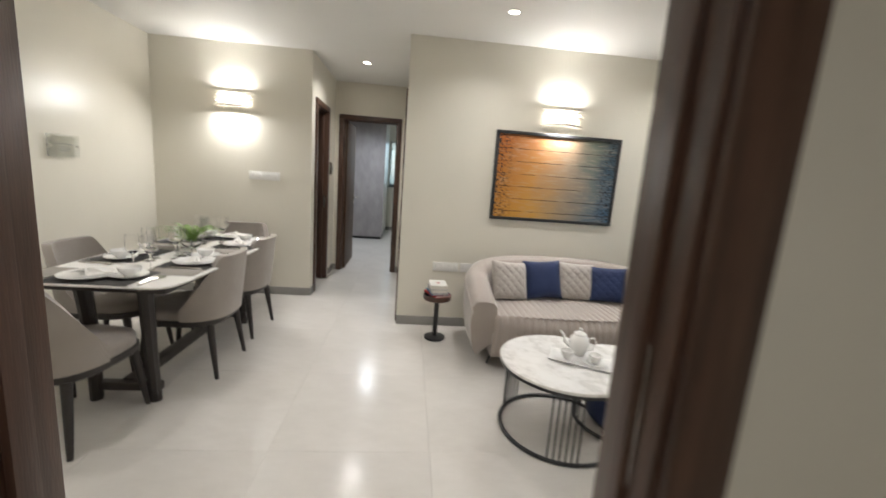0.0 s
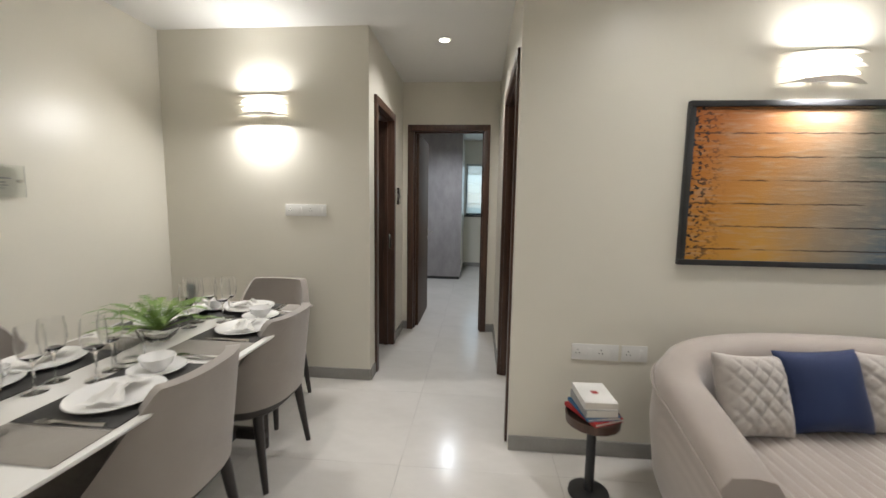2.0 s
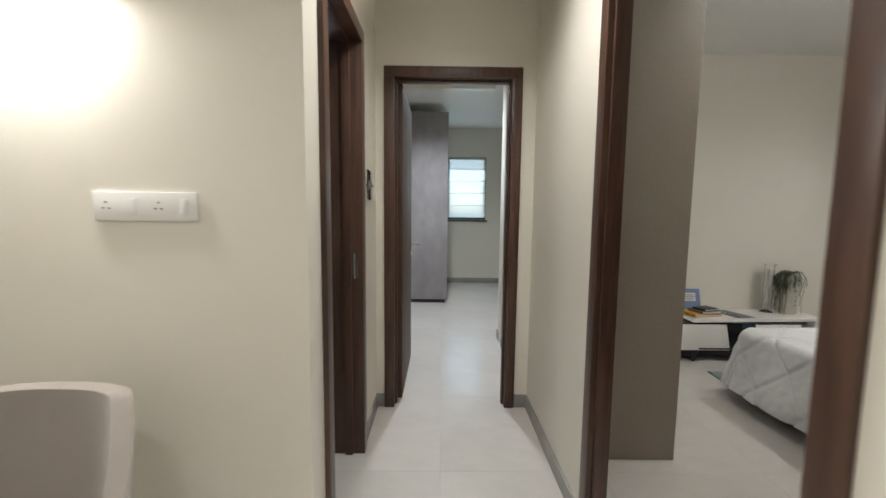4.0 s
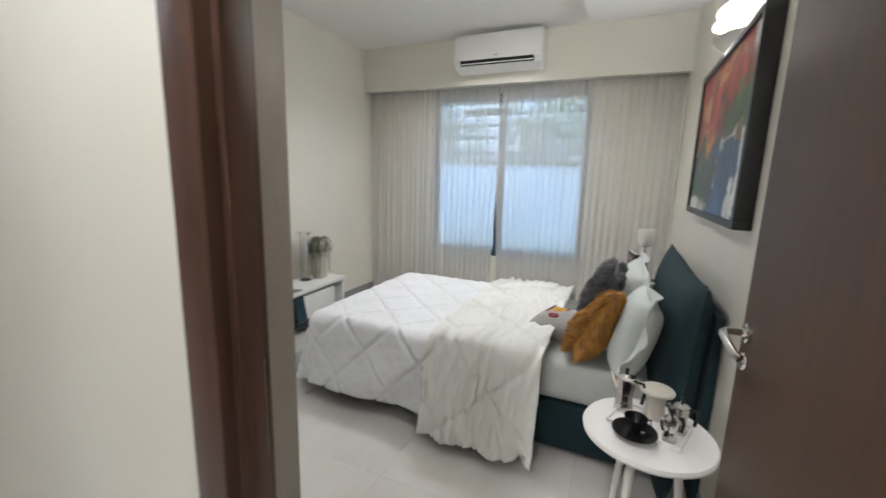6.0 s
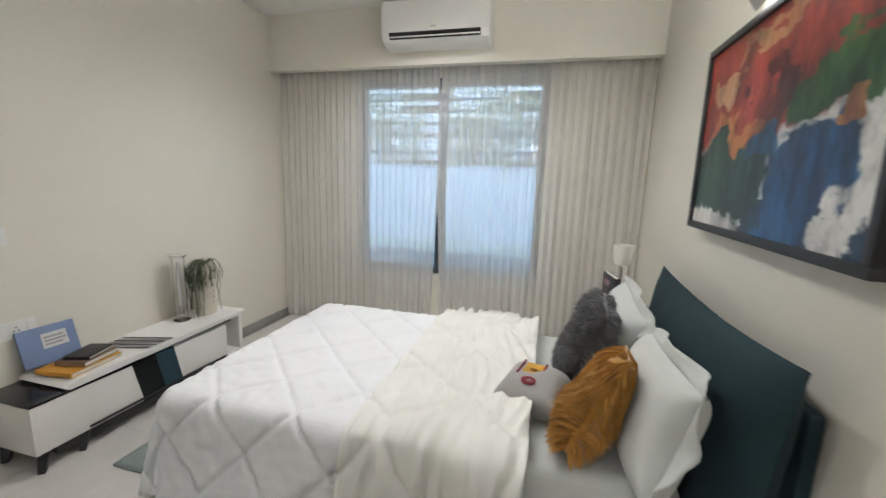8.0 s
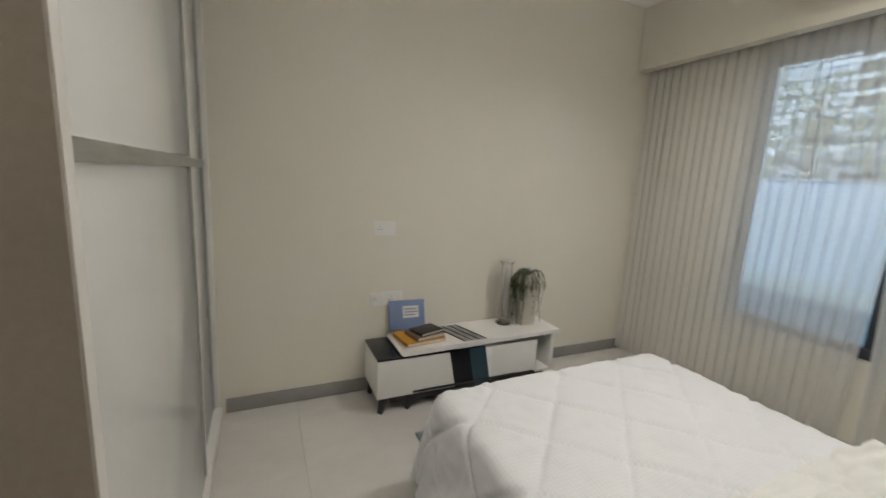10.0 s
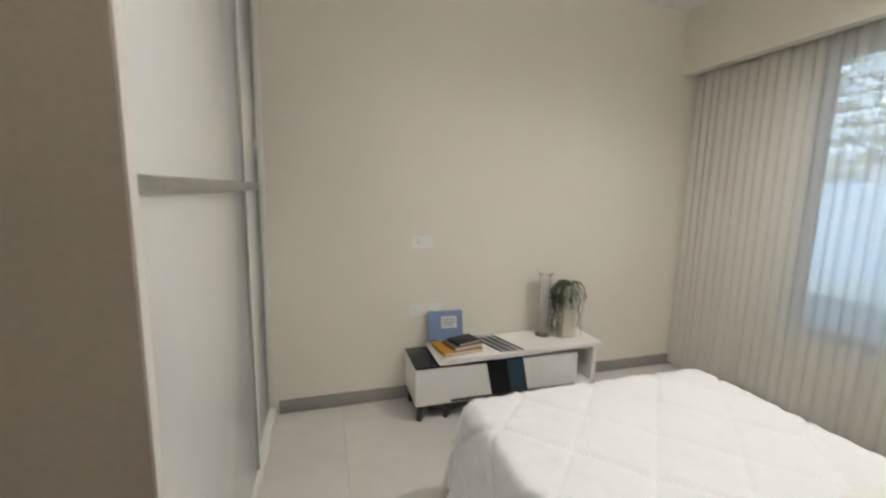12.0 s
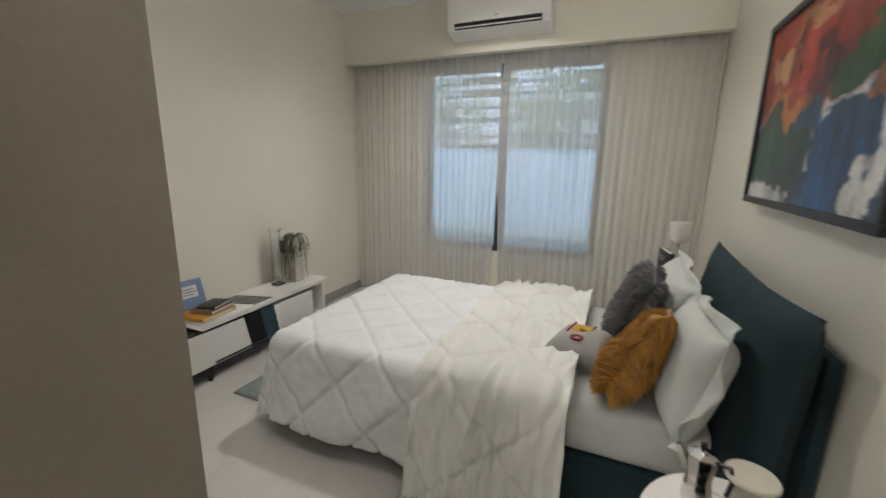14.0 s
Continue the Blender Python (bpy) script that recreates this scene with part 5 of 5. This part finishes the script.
def fur_cushion(m, w, h, t, c1, c2, label, seed, n=9000):
    f = thing("fur_cushion", m, label, "cushion", "fur cushions on the bed")
    mt = surf("fur_" + str(seed), c1, c2, 0.8, 18, 90, 0.1, sheen=0.5)
    part("core", pillow(bmesh.new(), w, h, t, 22, seed=seed), mt, f, angle=80)
    rnd = random.Random(seed)
    vs2, fs = [], []
    for k in range(n):
        a, c = rnd.uniform(-1, 1), rnd.uniform(-1, 1)
        sd = rnd.choice((-1, 1))
        if k % 3 == 0:
            if rnd.random() < 0.5:
                a = rnd.choice((-1, 1)) * rnd.uniform(0.85, 1)
            else:
                c = rnd.choice((-1, 1)) * rnd.uniform(0.85, 1)
        y = sd * t / 2 * max(0.0, (1 - a ** 4) * (1 - c ** 4)) ** 0.55
        p = Vector((a * w / 2 * 0.96, y, c * h / 2 * 0.96))
        q = Vector((p.x * 5, p.z * 5, seed))
        d = Vector((a * 0.7 + noise.noise(q) * 1.7, sd * 0.6, c * 0.5 - 0.55 + noise.noise(q + Vector((9, 0, 0))) * 1.7)).normalized()
        ln = rnd.uniform(0.03, 0.065)
        s = d.cross(Vector((rnd.uniform(-1, 1), rnd.uniform(-1, 1), rnd.uniform(-1, 1)))).normalized() * 0.0026
        b0 = len(vs2)
        mid = p + d * ln * 0.6 + s * rnd.uniform(-1, 1)
        vs2 += [p - s, p + s, mid + s * 0.8, mid - s * 0.8, p + d * ln + Vector((0, 0, -0.010))]
        fs += [(b0, b0 + 1, b0 + 2, b0 + 3), (b0 + 3, b0 + 2, b0 + 4)]
    me = bpy.data.meshes.new("fur")
    me.from_pydata(vs2, [], fs)
    me.materials.append(mt)
    ob = new("fur", me)
    ob.parent = f


fur_cushion(pose(2.60, 4.66, 0.665, 27, 12, -8), 0.30, 0.36, 0.12, (0.33, 0.15, 0.018), (0.56, 0.28, 0.05), "mustard yellow shaggy fur cushion against the pillow", 21)
fur_cushion(pose(3.06, 4.665, 0.695, 22, -6, -4), 0.29, 0.36, 0.12, (0.10, 0.10, 0.105), (0.22, 0.215, 0.22), "dark grey shaggy fur cushion against the pillow", 22)
gc = thing("novelty_cushion", pose(2.79, 4.88, 0.545, 0, 0, -14), "soft grey boxy cushion with a bright applique patch", "cushion")
part("body", pillow(bmesh.new(), 0.30, 0.25, 0.15, 28, seed=11, m=Matrix.Rotation(radians(90), 4, "X")), M_GCUSH, gc, angle=80)
C_APY, C_APR = plain("yellow_felt", (0.65, 0.36, 0.05), 0.9), plain("maroon_felt", (0.22, 0.03, 0.04), 0.9)
for (a, c, e, f2, mt) in ((-0.01, 0.075, -0.03, 0.045, C_APY), (-0.03, 0.095, -0.036, -0.026, C_APR), (-0.03, 0.095, 0.056, 0.064, C_APR), (0.0, 0.03, -0.01, 0.02, C_APR)):
    part("applique", B(a, c, e, f2, 0.070, 0.0755, 0.001), mt, gc, "stitched felt applique")
bm = bmesh.new()
lathe(bm, [(0.012, 0.068), (0.028, 0.068), (0.028, 0.076), (0.012, 0.076), (0.012, 0.068)], 24, (-0.075, 0.0, 0))
part("applique", bm, C_APR, gc, "round maroon felt ring")

# bedside: round table with coffee things
rt = thing("side_table", pose(1.985, 4.455, 0), "small round white side table by the bed", "side table")
bm = bmesh.new()
lathe(bm, [(0, 0.478), (0.205, 0.478), (0.213, 0.482), (0.215, 0.49), (0.21, 0.5), (0, 0.5)], 56)
part("tabletop", bm, M_WHITE, rt)
for k in range(3):
    a = 0.6 + k * 2.094
    part("leg", tube(bmesh.new(), [(0.10 * math.cos(a), 0.10 * math.sin(a), 0.478), (0.15 * math.cos(a), 0.15 * math.sin(a), 0)], [0.016, 0.011], 10), M_WHITE, rt)
tray = thing("serving_tray", pose(2.01, 4.45, 0.501, 0, 0, 70), "white rectangular tray with coffee pots", "tray")
part("tray_base", B(-0.12, 0.12, -0.085, 0.085, 0, 0.008, 0.003), M_WHITE, tray)
for a, c, e, f2 in ((-0.12, 0.12, -0.085, -0.079), (-0.12, 0.12, 0.079, 0.085), (-0.12, -0.114, -0.079, 0.079), (0.114, 0.12, -0.079, 0.079)):
    part("tray_rim", B(a, c, e, f2, 0.008, 0.016, 0.001), M_WHITE, tray)
ZR = 0.5095


def moka(m, h, r, label):
    t = thing("moka_pot", m, label, "coffee pot", "steel coffee pots on the tray")
    bm = bmesh.new()
    lathe(bm, [(0, 0), (r, 0), (r * 0.8, h * 0.45), (r * 0.78, h * 0.5), (r * 1.02, h * 0.95), (r * 1.0, h), (0, h)], 8)
    part("body", bm, M_STEEL, t, "faceted steel body", 20)
    bm = bmesh.new()
    lathe(bm, [(r * 1.0, h + 0.001), (r * 0.5, h + 0.012), (0, h + 0.016)], 8)
    part("lid", bm, M_STEEL, t, "", 20)
    bm = bmesh.new()
    lathe(bm, [(0, h + 0.014), (0.006, h + 0.016), (0.008, h + 0.03), (0, h + 0.034)], 10)
    part("knob", bm, M_BLACKP, t, "black knob")
    part("handle", tube(bmesh.new(), [(r * 0.9, 0, h * 0.92), (r * 1.7, 0, h * 0.95), (r * 1.9, 0, h * 0.7), (r * 1.7, 0, h * 0.35)], 0.006, 8), M_BLACKP, t, "black plastic handle")
    part("spout", tube(bmesh.new(), [(-r * 0.8, 0, h * 0.6), (-r * 1.25, 0, h * 0.85), (-r * 1.5, 0, h * 1.02)], [0.014, 0.010, 0.006], 8), M_STEEL, t)


moka(pose(2.075, 4.535, ZR, 0, 0, -110), 0.13, 0.036, "tall faceted steel coffee pot with a spout")
moka(pose(1.935, 4.395, ZR, 0, 0, -60), 0.08, 0.024, "small faceted steel moka pot")
moka(pose(2.005, 4.36, ZR, 0, 0, -90), 0.095, 0.026, "small faceted steel moka pot with black handle")
cup(pose(1.925, 4.50, ZR, 0, 0, -60), M_BLACKP, "glossy black coffee cup on its saucer", 0.038, 0.055)
bm = bmesh.new()
lathe(bm, [(0, 0), (0.034, 0), (0.036, 0.004), (0.030, 0.06), (0.034, 0.085), (0.056, 0.098), (0.058, 0.104), (0.055, 0.11), (0.03, 0.114), (0, 0.114)], 36)
single("stoneware_jar", bm, M_CUPB, pose(2.07, 4.43, ZR), "beige stoneware jar with a wide flat lid", "jar")

# far nightstand
ns = thing("nightstand", pose(3.80, 4.42, 0), "small dark nightstand beyond the bed", "nightstand")
part("body", B(-0.19, 0.17, -0.20, 0.17, 0.10, 0.62, 0.006), M_DARK, ns)
part("drawer_front", B(-0.17, 0.15, 0.171, 0.186, 0.38, 0.60, 0.004), M_DARK, ns)
for sx in (-0.16, 0.14):
    for sy in (-0.17, 0.14):
        part("leg", B(sx - 0.015, sx + 0.015, sy - 0.015, sy + 0.015, 0, 0.10, 0.003), M_DARK, ns)
tl = thing("table_lamp", pose(3.80, 4.42, 0.6205), "slim table lamp with a small white shade, unlit", "lamp")
bm = bmesh.new()
lathe(bm, [(0, 0), (0.05, 0), (0.052, 0.008), (0.012, 0.016), (0.008, 0.03), (0.014, 0.08), (0.007, 0.12), (0.007, 0.28), (0, 0.28)], 24)
part("stem", bm, M_STEEL, tl, "polished steel stem")
bm = bmesh.new()
lathe(bm, [(0.02, 0.27), (0.045, 0.285), (0.056, 0.32), (0.06, 0.40), (0.057, 0.40), (0.053, 0.32), (0.042, 0.289), (0.02, 0.275)], 32)
part("shade", bm, M_SHADE, tl, "white cloth shade")
sb = book(pose(3.62, 4.50, 0.6205, 90, 0, 10) @ pose(0, 0.125, -0.015), 0.20, 0.25, 0.03, C_BLK, "black book with pink lettering standing by the lamp")
fnt = bpy.data.curves.new("title", "FONT")
fnt.body, fnt.size, fnt.extrude = "STEP", 0.045, 0.0005
tx = new("title", fnt)
M_PINK = plain("pink_ink", (0.65, 0.30, 0.34))
fnt.materials.append(M_PINK)
tx.parent, tx.location, tx.rotation_euler = sb, (0.07, 0.06, -0.0008), (radians(180), 0, radians(180))

# ---------- air conditioner ----------
ac = thing("air_conditioner", pose(4.36, 5.76, 2.335), "white split air conditioner above the window", "air conditioner")
bm = bmesh.new()
pr = [(0, 0.0), (-0.10, 0.0), (-0.17, 0.03), (-0.195, 0.075), (-0.20, 0.20), (-0.185, 0.29), (-0.15, 0.315), (0, 0.315)]
ra = [bm.verts.new((x, -0.40, z)) for x, z in pr]
rb = [bm.verts.new((x, 0.40, z)) for x, z in pr]
for i in range(len(pr) - 1):
    bm.faces.new((ra[i], ra[i + 1], rb[i + 1], rb[i]))
bm.faces.new(ra)
bm.faces.new(rb[::-1])
bm.faces.new((ra[0], rb[0], rb[-1], ra[-1]))
bmesh.ops.bevel(bm, geom=[e for e in bm.edges if abs(e.verts[0].co.y - e.verts[1].co.y) < 0.001], offset=0.006, segments=2, affect="EDGES")
part("casing", bm, M_PLAST, ac, "", 25)
mo = Matrix.Translation((-0.184, 0, 0.056)) @ Matrix.Rotation(radians(-29), 4, "Y")
part("outlet", B(-0.006, 0.006, -0.34, 0.34, -0.022, 0.026, 0.002, m=mo), M_BLACKP, ac, "dark air outlet")
part("louvre", B(-0.010, -0.004, -0.335, 0.335, -0.008, 0.000, 0.001, m=mo), M_PLAST, ac)
part("badge", B(-0.2022, -0.199, -0.018, 0.018, 0.10, 0.112, 0.001), M_ALU, ac)
part("display", B(-0.2025, -0.199, -0.22, -0.15, 0.185, 0.192, 0.001), M_PLAST, ac)

# ---------- television bench ----------
tv = thing("tv_bench", pose(0, 0, 0), "low white and black television bench with drawers", "tv bench")
part("lower_body", B(2.305, 3.05, 6.965, 7.275, 0.105, 0.335, 0.008), M_WHITE, tv)
part("black_top", B(2.303, 2.80, 6.963, 7.277, 0.336, 0.348, 0.004), M_BLACKP, tv, "black glass top")
bm = bmesh.new()
prof = [(2.44, 0.362), (2.455, 0.352), (3.565, 0.372), (3.575, 0.384), (3.565, 0.398), (2.50, 0.386), (2.455, 0.378)]
a = [bm.verts.new((x, 6.955, z)) for x, z in prof]
c = [bm.verts.new((x, 7.275, z)) for x, z in prof]
for i in range(len(prof)):
    j = (i + 1) % len(prof)
    bm.faces.new((a[i], a[j], c[j], c[i]))
bm.faces.new(a)
bm.faces.new(c[::-1])
part("upper_top", bm, M_WHITE, tv, "white raised top shelf", 20)
part("dark_recess", B(2.52, 3.46, 6.985, 7.27, 0.345, 0.3525), M_BLACKM, tv)
part("right_drawer", B(3.03, 3.40, 6.97, 7.27, 0.12, 0.335, 0.005), M_WHITE, tv)
part("end_post", B(3.51, 3.54, 6.965, 7.27, 0.105, 0.375, 0.004), M_WHITE, tv)
part("end_shelf", B(3.40, 3.54, 6.965, 7.27, 0.105, 0.122, 0.003), M_WHITE, tv)


def slant(x0, x1, mt, lb):
    bm = bmesh.new()
    vs3 = [bm.verts.new(p) for p in ((x0, 6.960, 0.345), (x1, 6.960, 0.345), (x1 + 0.05, 6.960, 0.10), (x0 + 0.05, 6.960, 0.10), (x0, 6.975, 0.345), (x1, 6.975, 0.345), (x1 + 0.05, 6.975, 0.10), (x0 + 0.05, 6.975, 0.10))]
    for f3 in ((0, 1, 2, 3), (7, 6, 5, 4), (0, 4, 5, 1), (1, 5, 6, 2), (2, 6, 7, 3), (3, 7, 4, 0)):
        bm.faces.new([vs3[q] for q in f3])
    part("slanted_panel", bm, mt, tv, lb, 20)


slant(2.745, 2.875, M_BLACKP, "slanted black panel")
slant(2.875, 2.99, plain("petrol_glass", (0.035, 0.065, 0.085), 0.15), "slanted petrol-blue glass panel")
part("plinth", B(2.40, 3.50, 7.0, 7.24, 0.05, 0.104, 0.003), M_BLACKM, tv)
part("drawer_pull", B(2.52, 3.25, 6.955, 6.966, 0.118, 0.128, 0.001), M_BLACKM, tv)
for x in (2.335, 2.50, 3.42):
    for y in (7.0, 7.24):
        part("leg", tube(bmesh.new(), [(x + 0.02, y, 0.105), (x, y, 0.0)], [0.030, 0.018], 4), M_BLACKM, tv, "tapered black leg", 20)
g = "books on the television bench"
z = 0.389
book(pose(2.60, 7.10, z, 0, 1, 8), 0.26, 0.20, 0.022, C_YEL, "large yellow book under the stack", g)
book(pose(2.63, 7.09, z + 0.024, 0, 1, 14), 0.20, 0.15, 0.022, C_BRN, "brown hardback in the stack", g)
book(pose(2.64, 7.09, z + 0.047, 0, 1, 20), 0.17, 0.12, 0.016, C_BLK, "small dark paperback on top of the stack", g)
pb = book(pose(2.56, 7.245, 0.402, 72, 0, 0), 0.23, 0.185, 0.012, C_PER, "periwinkle blue book propped on the wall", g)
pb.matrix_world = pose(2.565, 7.225, 0.405, 74, 0, -3) @ pose(0, 0.093, 0)
part("label_patch", B(-0.03, 0.075, -0.02, 0.055, 0.0121, 0.0124), C_WHITE, pb, "white label panel")
for k, (w, yy) in enumerate(((0.05, 0.03), (0.055, 0.012), (0.045, -0.006))):
    part("title_bar", B(-0.02 - 0.0, -0.02 + 2 * w * 0.8, yy, yy + 0.008, 0.0125, 0.0128), C_GREY, pb)
for k in range(7):
    x = 2.80 + k * 0.024
    bm = B(0, 0.012, -0.14, 0.14, 0, 0.002, m=pose(x, 7.10, 0.3925 + (x - 2.8) * 0.0115, 0, 0, 18))
    part("stripe", bm, M_BLACKP if k % 2 == 0 else C_GREY, tv, "dark inlaid stripe")
cd = thing("candle_holder", pose(3.245, 7.17, 0.396), "tall clear glass candle holder with a white candle", "candle holder")
bm = bmesh.new()
lathe(bm, [(0, 0), (0.05, 0), (0.052, 0.006), (0.03, 0.018), (0.012, 0.03), (0.018, 0.045), (0.011, 0.06), (0.016, 0.085), (0.012, 0.10), (0, 0.10)], 24)
part("foot", bm, M_GLASS, cd)
bm = bmesh.new()
lathe(bm, [(0.034, 0.02), (0.036, 0.02), (0.036, 0.42), (0.055, 0.44), (0.0545, 0.441), (0.034, 0.421), (0.034, 0.02)], 28)
part("chimney", bm, M_GLASS, cd, "clear glass tube")
bm = bmesh.new()
lathe(bm, [(0, 0.1005), (0.011, 0.1005), (0.011, 0.39), (0, 0.394)], 14)
part("candle", bm, M_CERAM, cd, "white wax candle")
pv = thing("potted_plant", pose(3.40, 7.13, 0.398), "beige torso-shaped vase with trailing succulent", "plant")
bm = bmesh.new()
lathe(bm, [(0, 0), (0.07, 0), (0.076, 0.02), (0.07, 0.09), (0.074, 0.16), (0.09, 0.24), (0.095, 0.30), (0.08, 0.335), (0.045, 0.345), (0.042, 0.34), (0.0, 0.33)], 32, m=Matrix.Diagonal((1, 0.72, 1, 1)))
part("vase", bm, M_CUPB, pv, "beige stoneware vase")
bm = bmesh.new()
for k in range(7):
    lathe(bm, [(0, 0), (0.004, 0.001), (0.004, 0.003), (0, 0.004)], 8, m=Matrix.Translation((0.015, -0.046 - 0.012 * math.sin(k / 6 * 2.6), 0.04 + k * 0.042)) @ Matrix.Rotation(radians(90), 4, "X"))
part("button_row", bm, M_BLACKP, pv, "row of dark buttons")
rnd = random.Random(3)
bm = bmesh.new()
for k in range(64):
    a = rnd.uniform(0, 6.283) if k % 2 else rnd.uniform(2.6, 4.2)
    r1 = rnd.uniform(0.075, 0.125)
    drop = rnd.uniform(0.04, 0.18) if k % 5 else rnd.uniform(0.26, 0.37)
    pts = []
    for q in range(12):
        t = q / 11
        rr = r1 * min(1, t * 2.5)
        pts.append(Vector((rr * math.cos(a) * 1.05 + 0.006 * math.sin(q + k), rr * math.sin(a) * 0.85, 0.345 + 0.035 * math.sin(min(1, t * 2.5) * math.pi) - drop * max(0, t - 0.25) / 0.75)))
    tube(bm, pts, 0.0016, 4)
    for q in range(1, 12):
        for e in range(4):
            d = Vector((rnd.uniform(-1, 1), rnd.uniform(-1, 1), rnd.uniform(-0.7, 0.5))).normalized()
            s = d.cross(Vector((0, 0, 1))).normalized() * 0.0035
            p = pts[q].lerp(pts[q - 1], e / 4)
            bm.faces.new([bm.verts.new(w) for w in (p, p + d * 0.006 + s, p + d * 0.014, p + d * 0.006 - s)])
part("foliage", bm, M_TRAIL, pv, "trailing dusty green stems")

rug = thing("rug", pose(0, 0, 0), "small sage green rug at the foot of the bed", "rug")
bm = bmesh.new()
sheet(bm, 40, 20, lambda u, v: (2.46 + 1.05 * u, 6.28 + 0.47 * v, 0.012 + 0.003 * noise.noise(Vector((u * 30, v * 20, 0)))))
ob = part("woven_top", bm, M_RUG, rug)
ob.modifiers.new("thick", "SOLIDIFY").thickness = 0.011
# ---------- outside ----------
M_GRASS = surf("grass", (0.06, 0.11, 0.04), (0.09, 0.15, 0.07), 0.9, 3, 80, 0.3)
tagged(part("ground", B(-300, 300, -300, 300, -0.35, -0.25), M_GRASS), kind="structure")
# The blue in these two colours stands in for cool, hazy daylight outside.
M_CONC = surf("daylight_blue_render", (0.21, 0.30, 0.39), (0.27, 0.36, 0.46), 0.8, 1.5, 40, 0.1)
M_SLAB = surf("daylight_blue_slab_paint", (0.38, 0.46, 0.54), (0.46, 0.54, 0.62), 0.7, 2, 40, 0.05)
# Sheet added over the grass, its pale cyan standing in for veiled daylight.
M_PALE_GROUND = surf("pale_daylight_tint", (0.24, 0.32, 0.32), (0.31, 0.39, 0.38), 0.8, 2, 30, 0.1)
tagged(part("daylight_ground_sheet", B(4.74, 11.58, -9, 20, -0.249, -0.235), M_PALE_GROUND), kind="structure")
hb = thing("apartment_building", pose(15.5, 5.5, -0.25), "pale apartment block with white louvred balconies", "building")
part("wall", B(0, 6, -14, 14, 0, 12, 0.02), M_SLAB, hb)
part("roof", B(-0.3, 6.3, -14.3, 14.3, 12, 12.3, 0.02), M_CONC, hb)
for fl in range(4):
    for k in range(7):
        y = -12 + k * 4
        wn = part("window", B(-0.06, 0.02, y - 0.9, y + 0.9, fl * 3 + 0.9, fl * 3 + 2.3, 0.01), M_WINF, hb)
        part("pane", B(-0.064, -0.0605, y - 0.8, y - 0.04, fl * 3 + 1.0, fl * 3 + 2.2), M_GLASS, wn)
        part("pane", B(-0.064, -0.0605, y + 0.04, y + 0.8, fl * 3 + 1.0, fl * 3 + 2.2), M_GLASS, wn)
    for k in range(7):
        z = fl * 3 + 0.35 + k * 0.40
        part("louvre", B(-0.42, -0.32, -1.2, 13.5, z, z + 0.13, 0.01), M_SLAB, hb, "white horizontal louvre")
fw = thing("garden_wall", pose(11.6, 5.5, -0.25), "pale garden wall with cool daylight tinted into its blue-grey colour", "wall")
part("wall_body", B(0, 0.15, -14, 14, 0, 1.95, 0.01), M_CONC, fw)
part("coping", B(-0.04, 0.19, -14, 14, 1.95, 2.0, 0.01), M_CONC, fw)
M_LEAVES = surf("tree_foliage", (0.10, 0.15, 0.09), (0.14, 0.20, 0.12), 0.6, 6, 60, 0.1)
M_BARK = surf("bark", (0.07, 0.055, 0.04), (0.13, 0.10, 0.08), 0.9, 6, 60, 0.4)


def tree(x, y, h, r, seed):
    rnd = random.Random(seed)
    t = thing("tree", pose(x, y, -0.25), "leafy garden tree beyond the window", "tree", "garden trees")
    bm = bmesh.new()
    tube(bm, [(0, 0, 0), (0.05, 0.02, h * 0.3), (0.0, 0.08, h * 0.6), (0.05, 0.05, h * 0.9)], [0.10, 0.08, 0.05, 0.015], 8)
    for k in range(7):
        a, z = rnd.uniform(0, 6.28), h * rnd.uniform(0.3, 0.7)
        tube(bm, [(0.02, 0.04, z), (r * 0.5 * math.cos(a), r * 0.5 * math.sin(a), z + 0.3), (r * 0.9 * math.cos(a), r * 0.9 * math.sin(a), z + 0.7)], [0.035, 0.02, 0.006], 6)
    part("trunk", bm, M_BARK, t)
    bm = bmesh.new()
    for k in range(1900):
        a, e, q = rnd.uniform(0, 6.28), rnd.uniform(-1, 1), rnd.random() ** 0.4
        c = Vector((r * q * math.cos(a), r * q * math.sin(a), h * 0.68 + h * 0.36 * e * q))
        if noise.noise(c * 1.6 + Vector((seed, 0, 0))) < -0.12:
            continue
        m = Matrix.Translation(c) @ Euler((rnd.uniform(0, 6), rnd.uniform(0, 6), rnd.uniform(0, 6))).to_matrix().to_4x4()
        s = rnd.uniform(0.05, 0.11)
        vs = [bm.verts.new(m @ Vector(p)) for p in ((-s, 0, 0), (0, -s * 0.45, 0.01), (s, 0, 0), (0, s * 0.45, 0.01))]
        bm.faces.new(vs)
    part("crown", bm, M_LEAVES, t)


for i, (x, y, h, r) in enumerate(((12.6, 5.2, 4.9, 1.5), (12.7, 7.0, 4.3, 1.0), (13.0, 9.9, 4.8, 1.3), (12.7, 2.6, 4.7, 1.5))):
    tree(x, y, h, r, i)

# ---------- floor tiles ----------
fl = tagged(part("floor", B(-2.1, 4.7, -1.7, 10.8, -0.10, -0.012), M_GROUT), kind="structure")
TS = 0.80
bm = B(-TS / 2 + 0.0004, TS / 2 - 0.0004, -TS / 2 + 0.0004, TS / 2 - 0.0004, -0.011, 0.0, 0.0004, seg=1)
t0 = part("tile", bm, M_TILE, fl)
t0.location = (-1.7, -1.3, 0)
for i in range(9):
    for j in range(16):
        x, y = -1.7 + i * TS, -1.3 + j * TS
        if (i, j) == (0, 0) or x > 4.9 or y > 11:
            continue
        o = new("tile", t0.data)
        o.parent, o.location = fl, (x, y, 0)
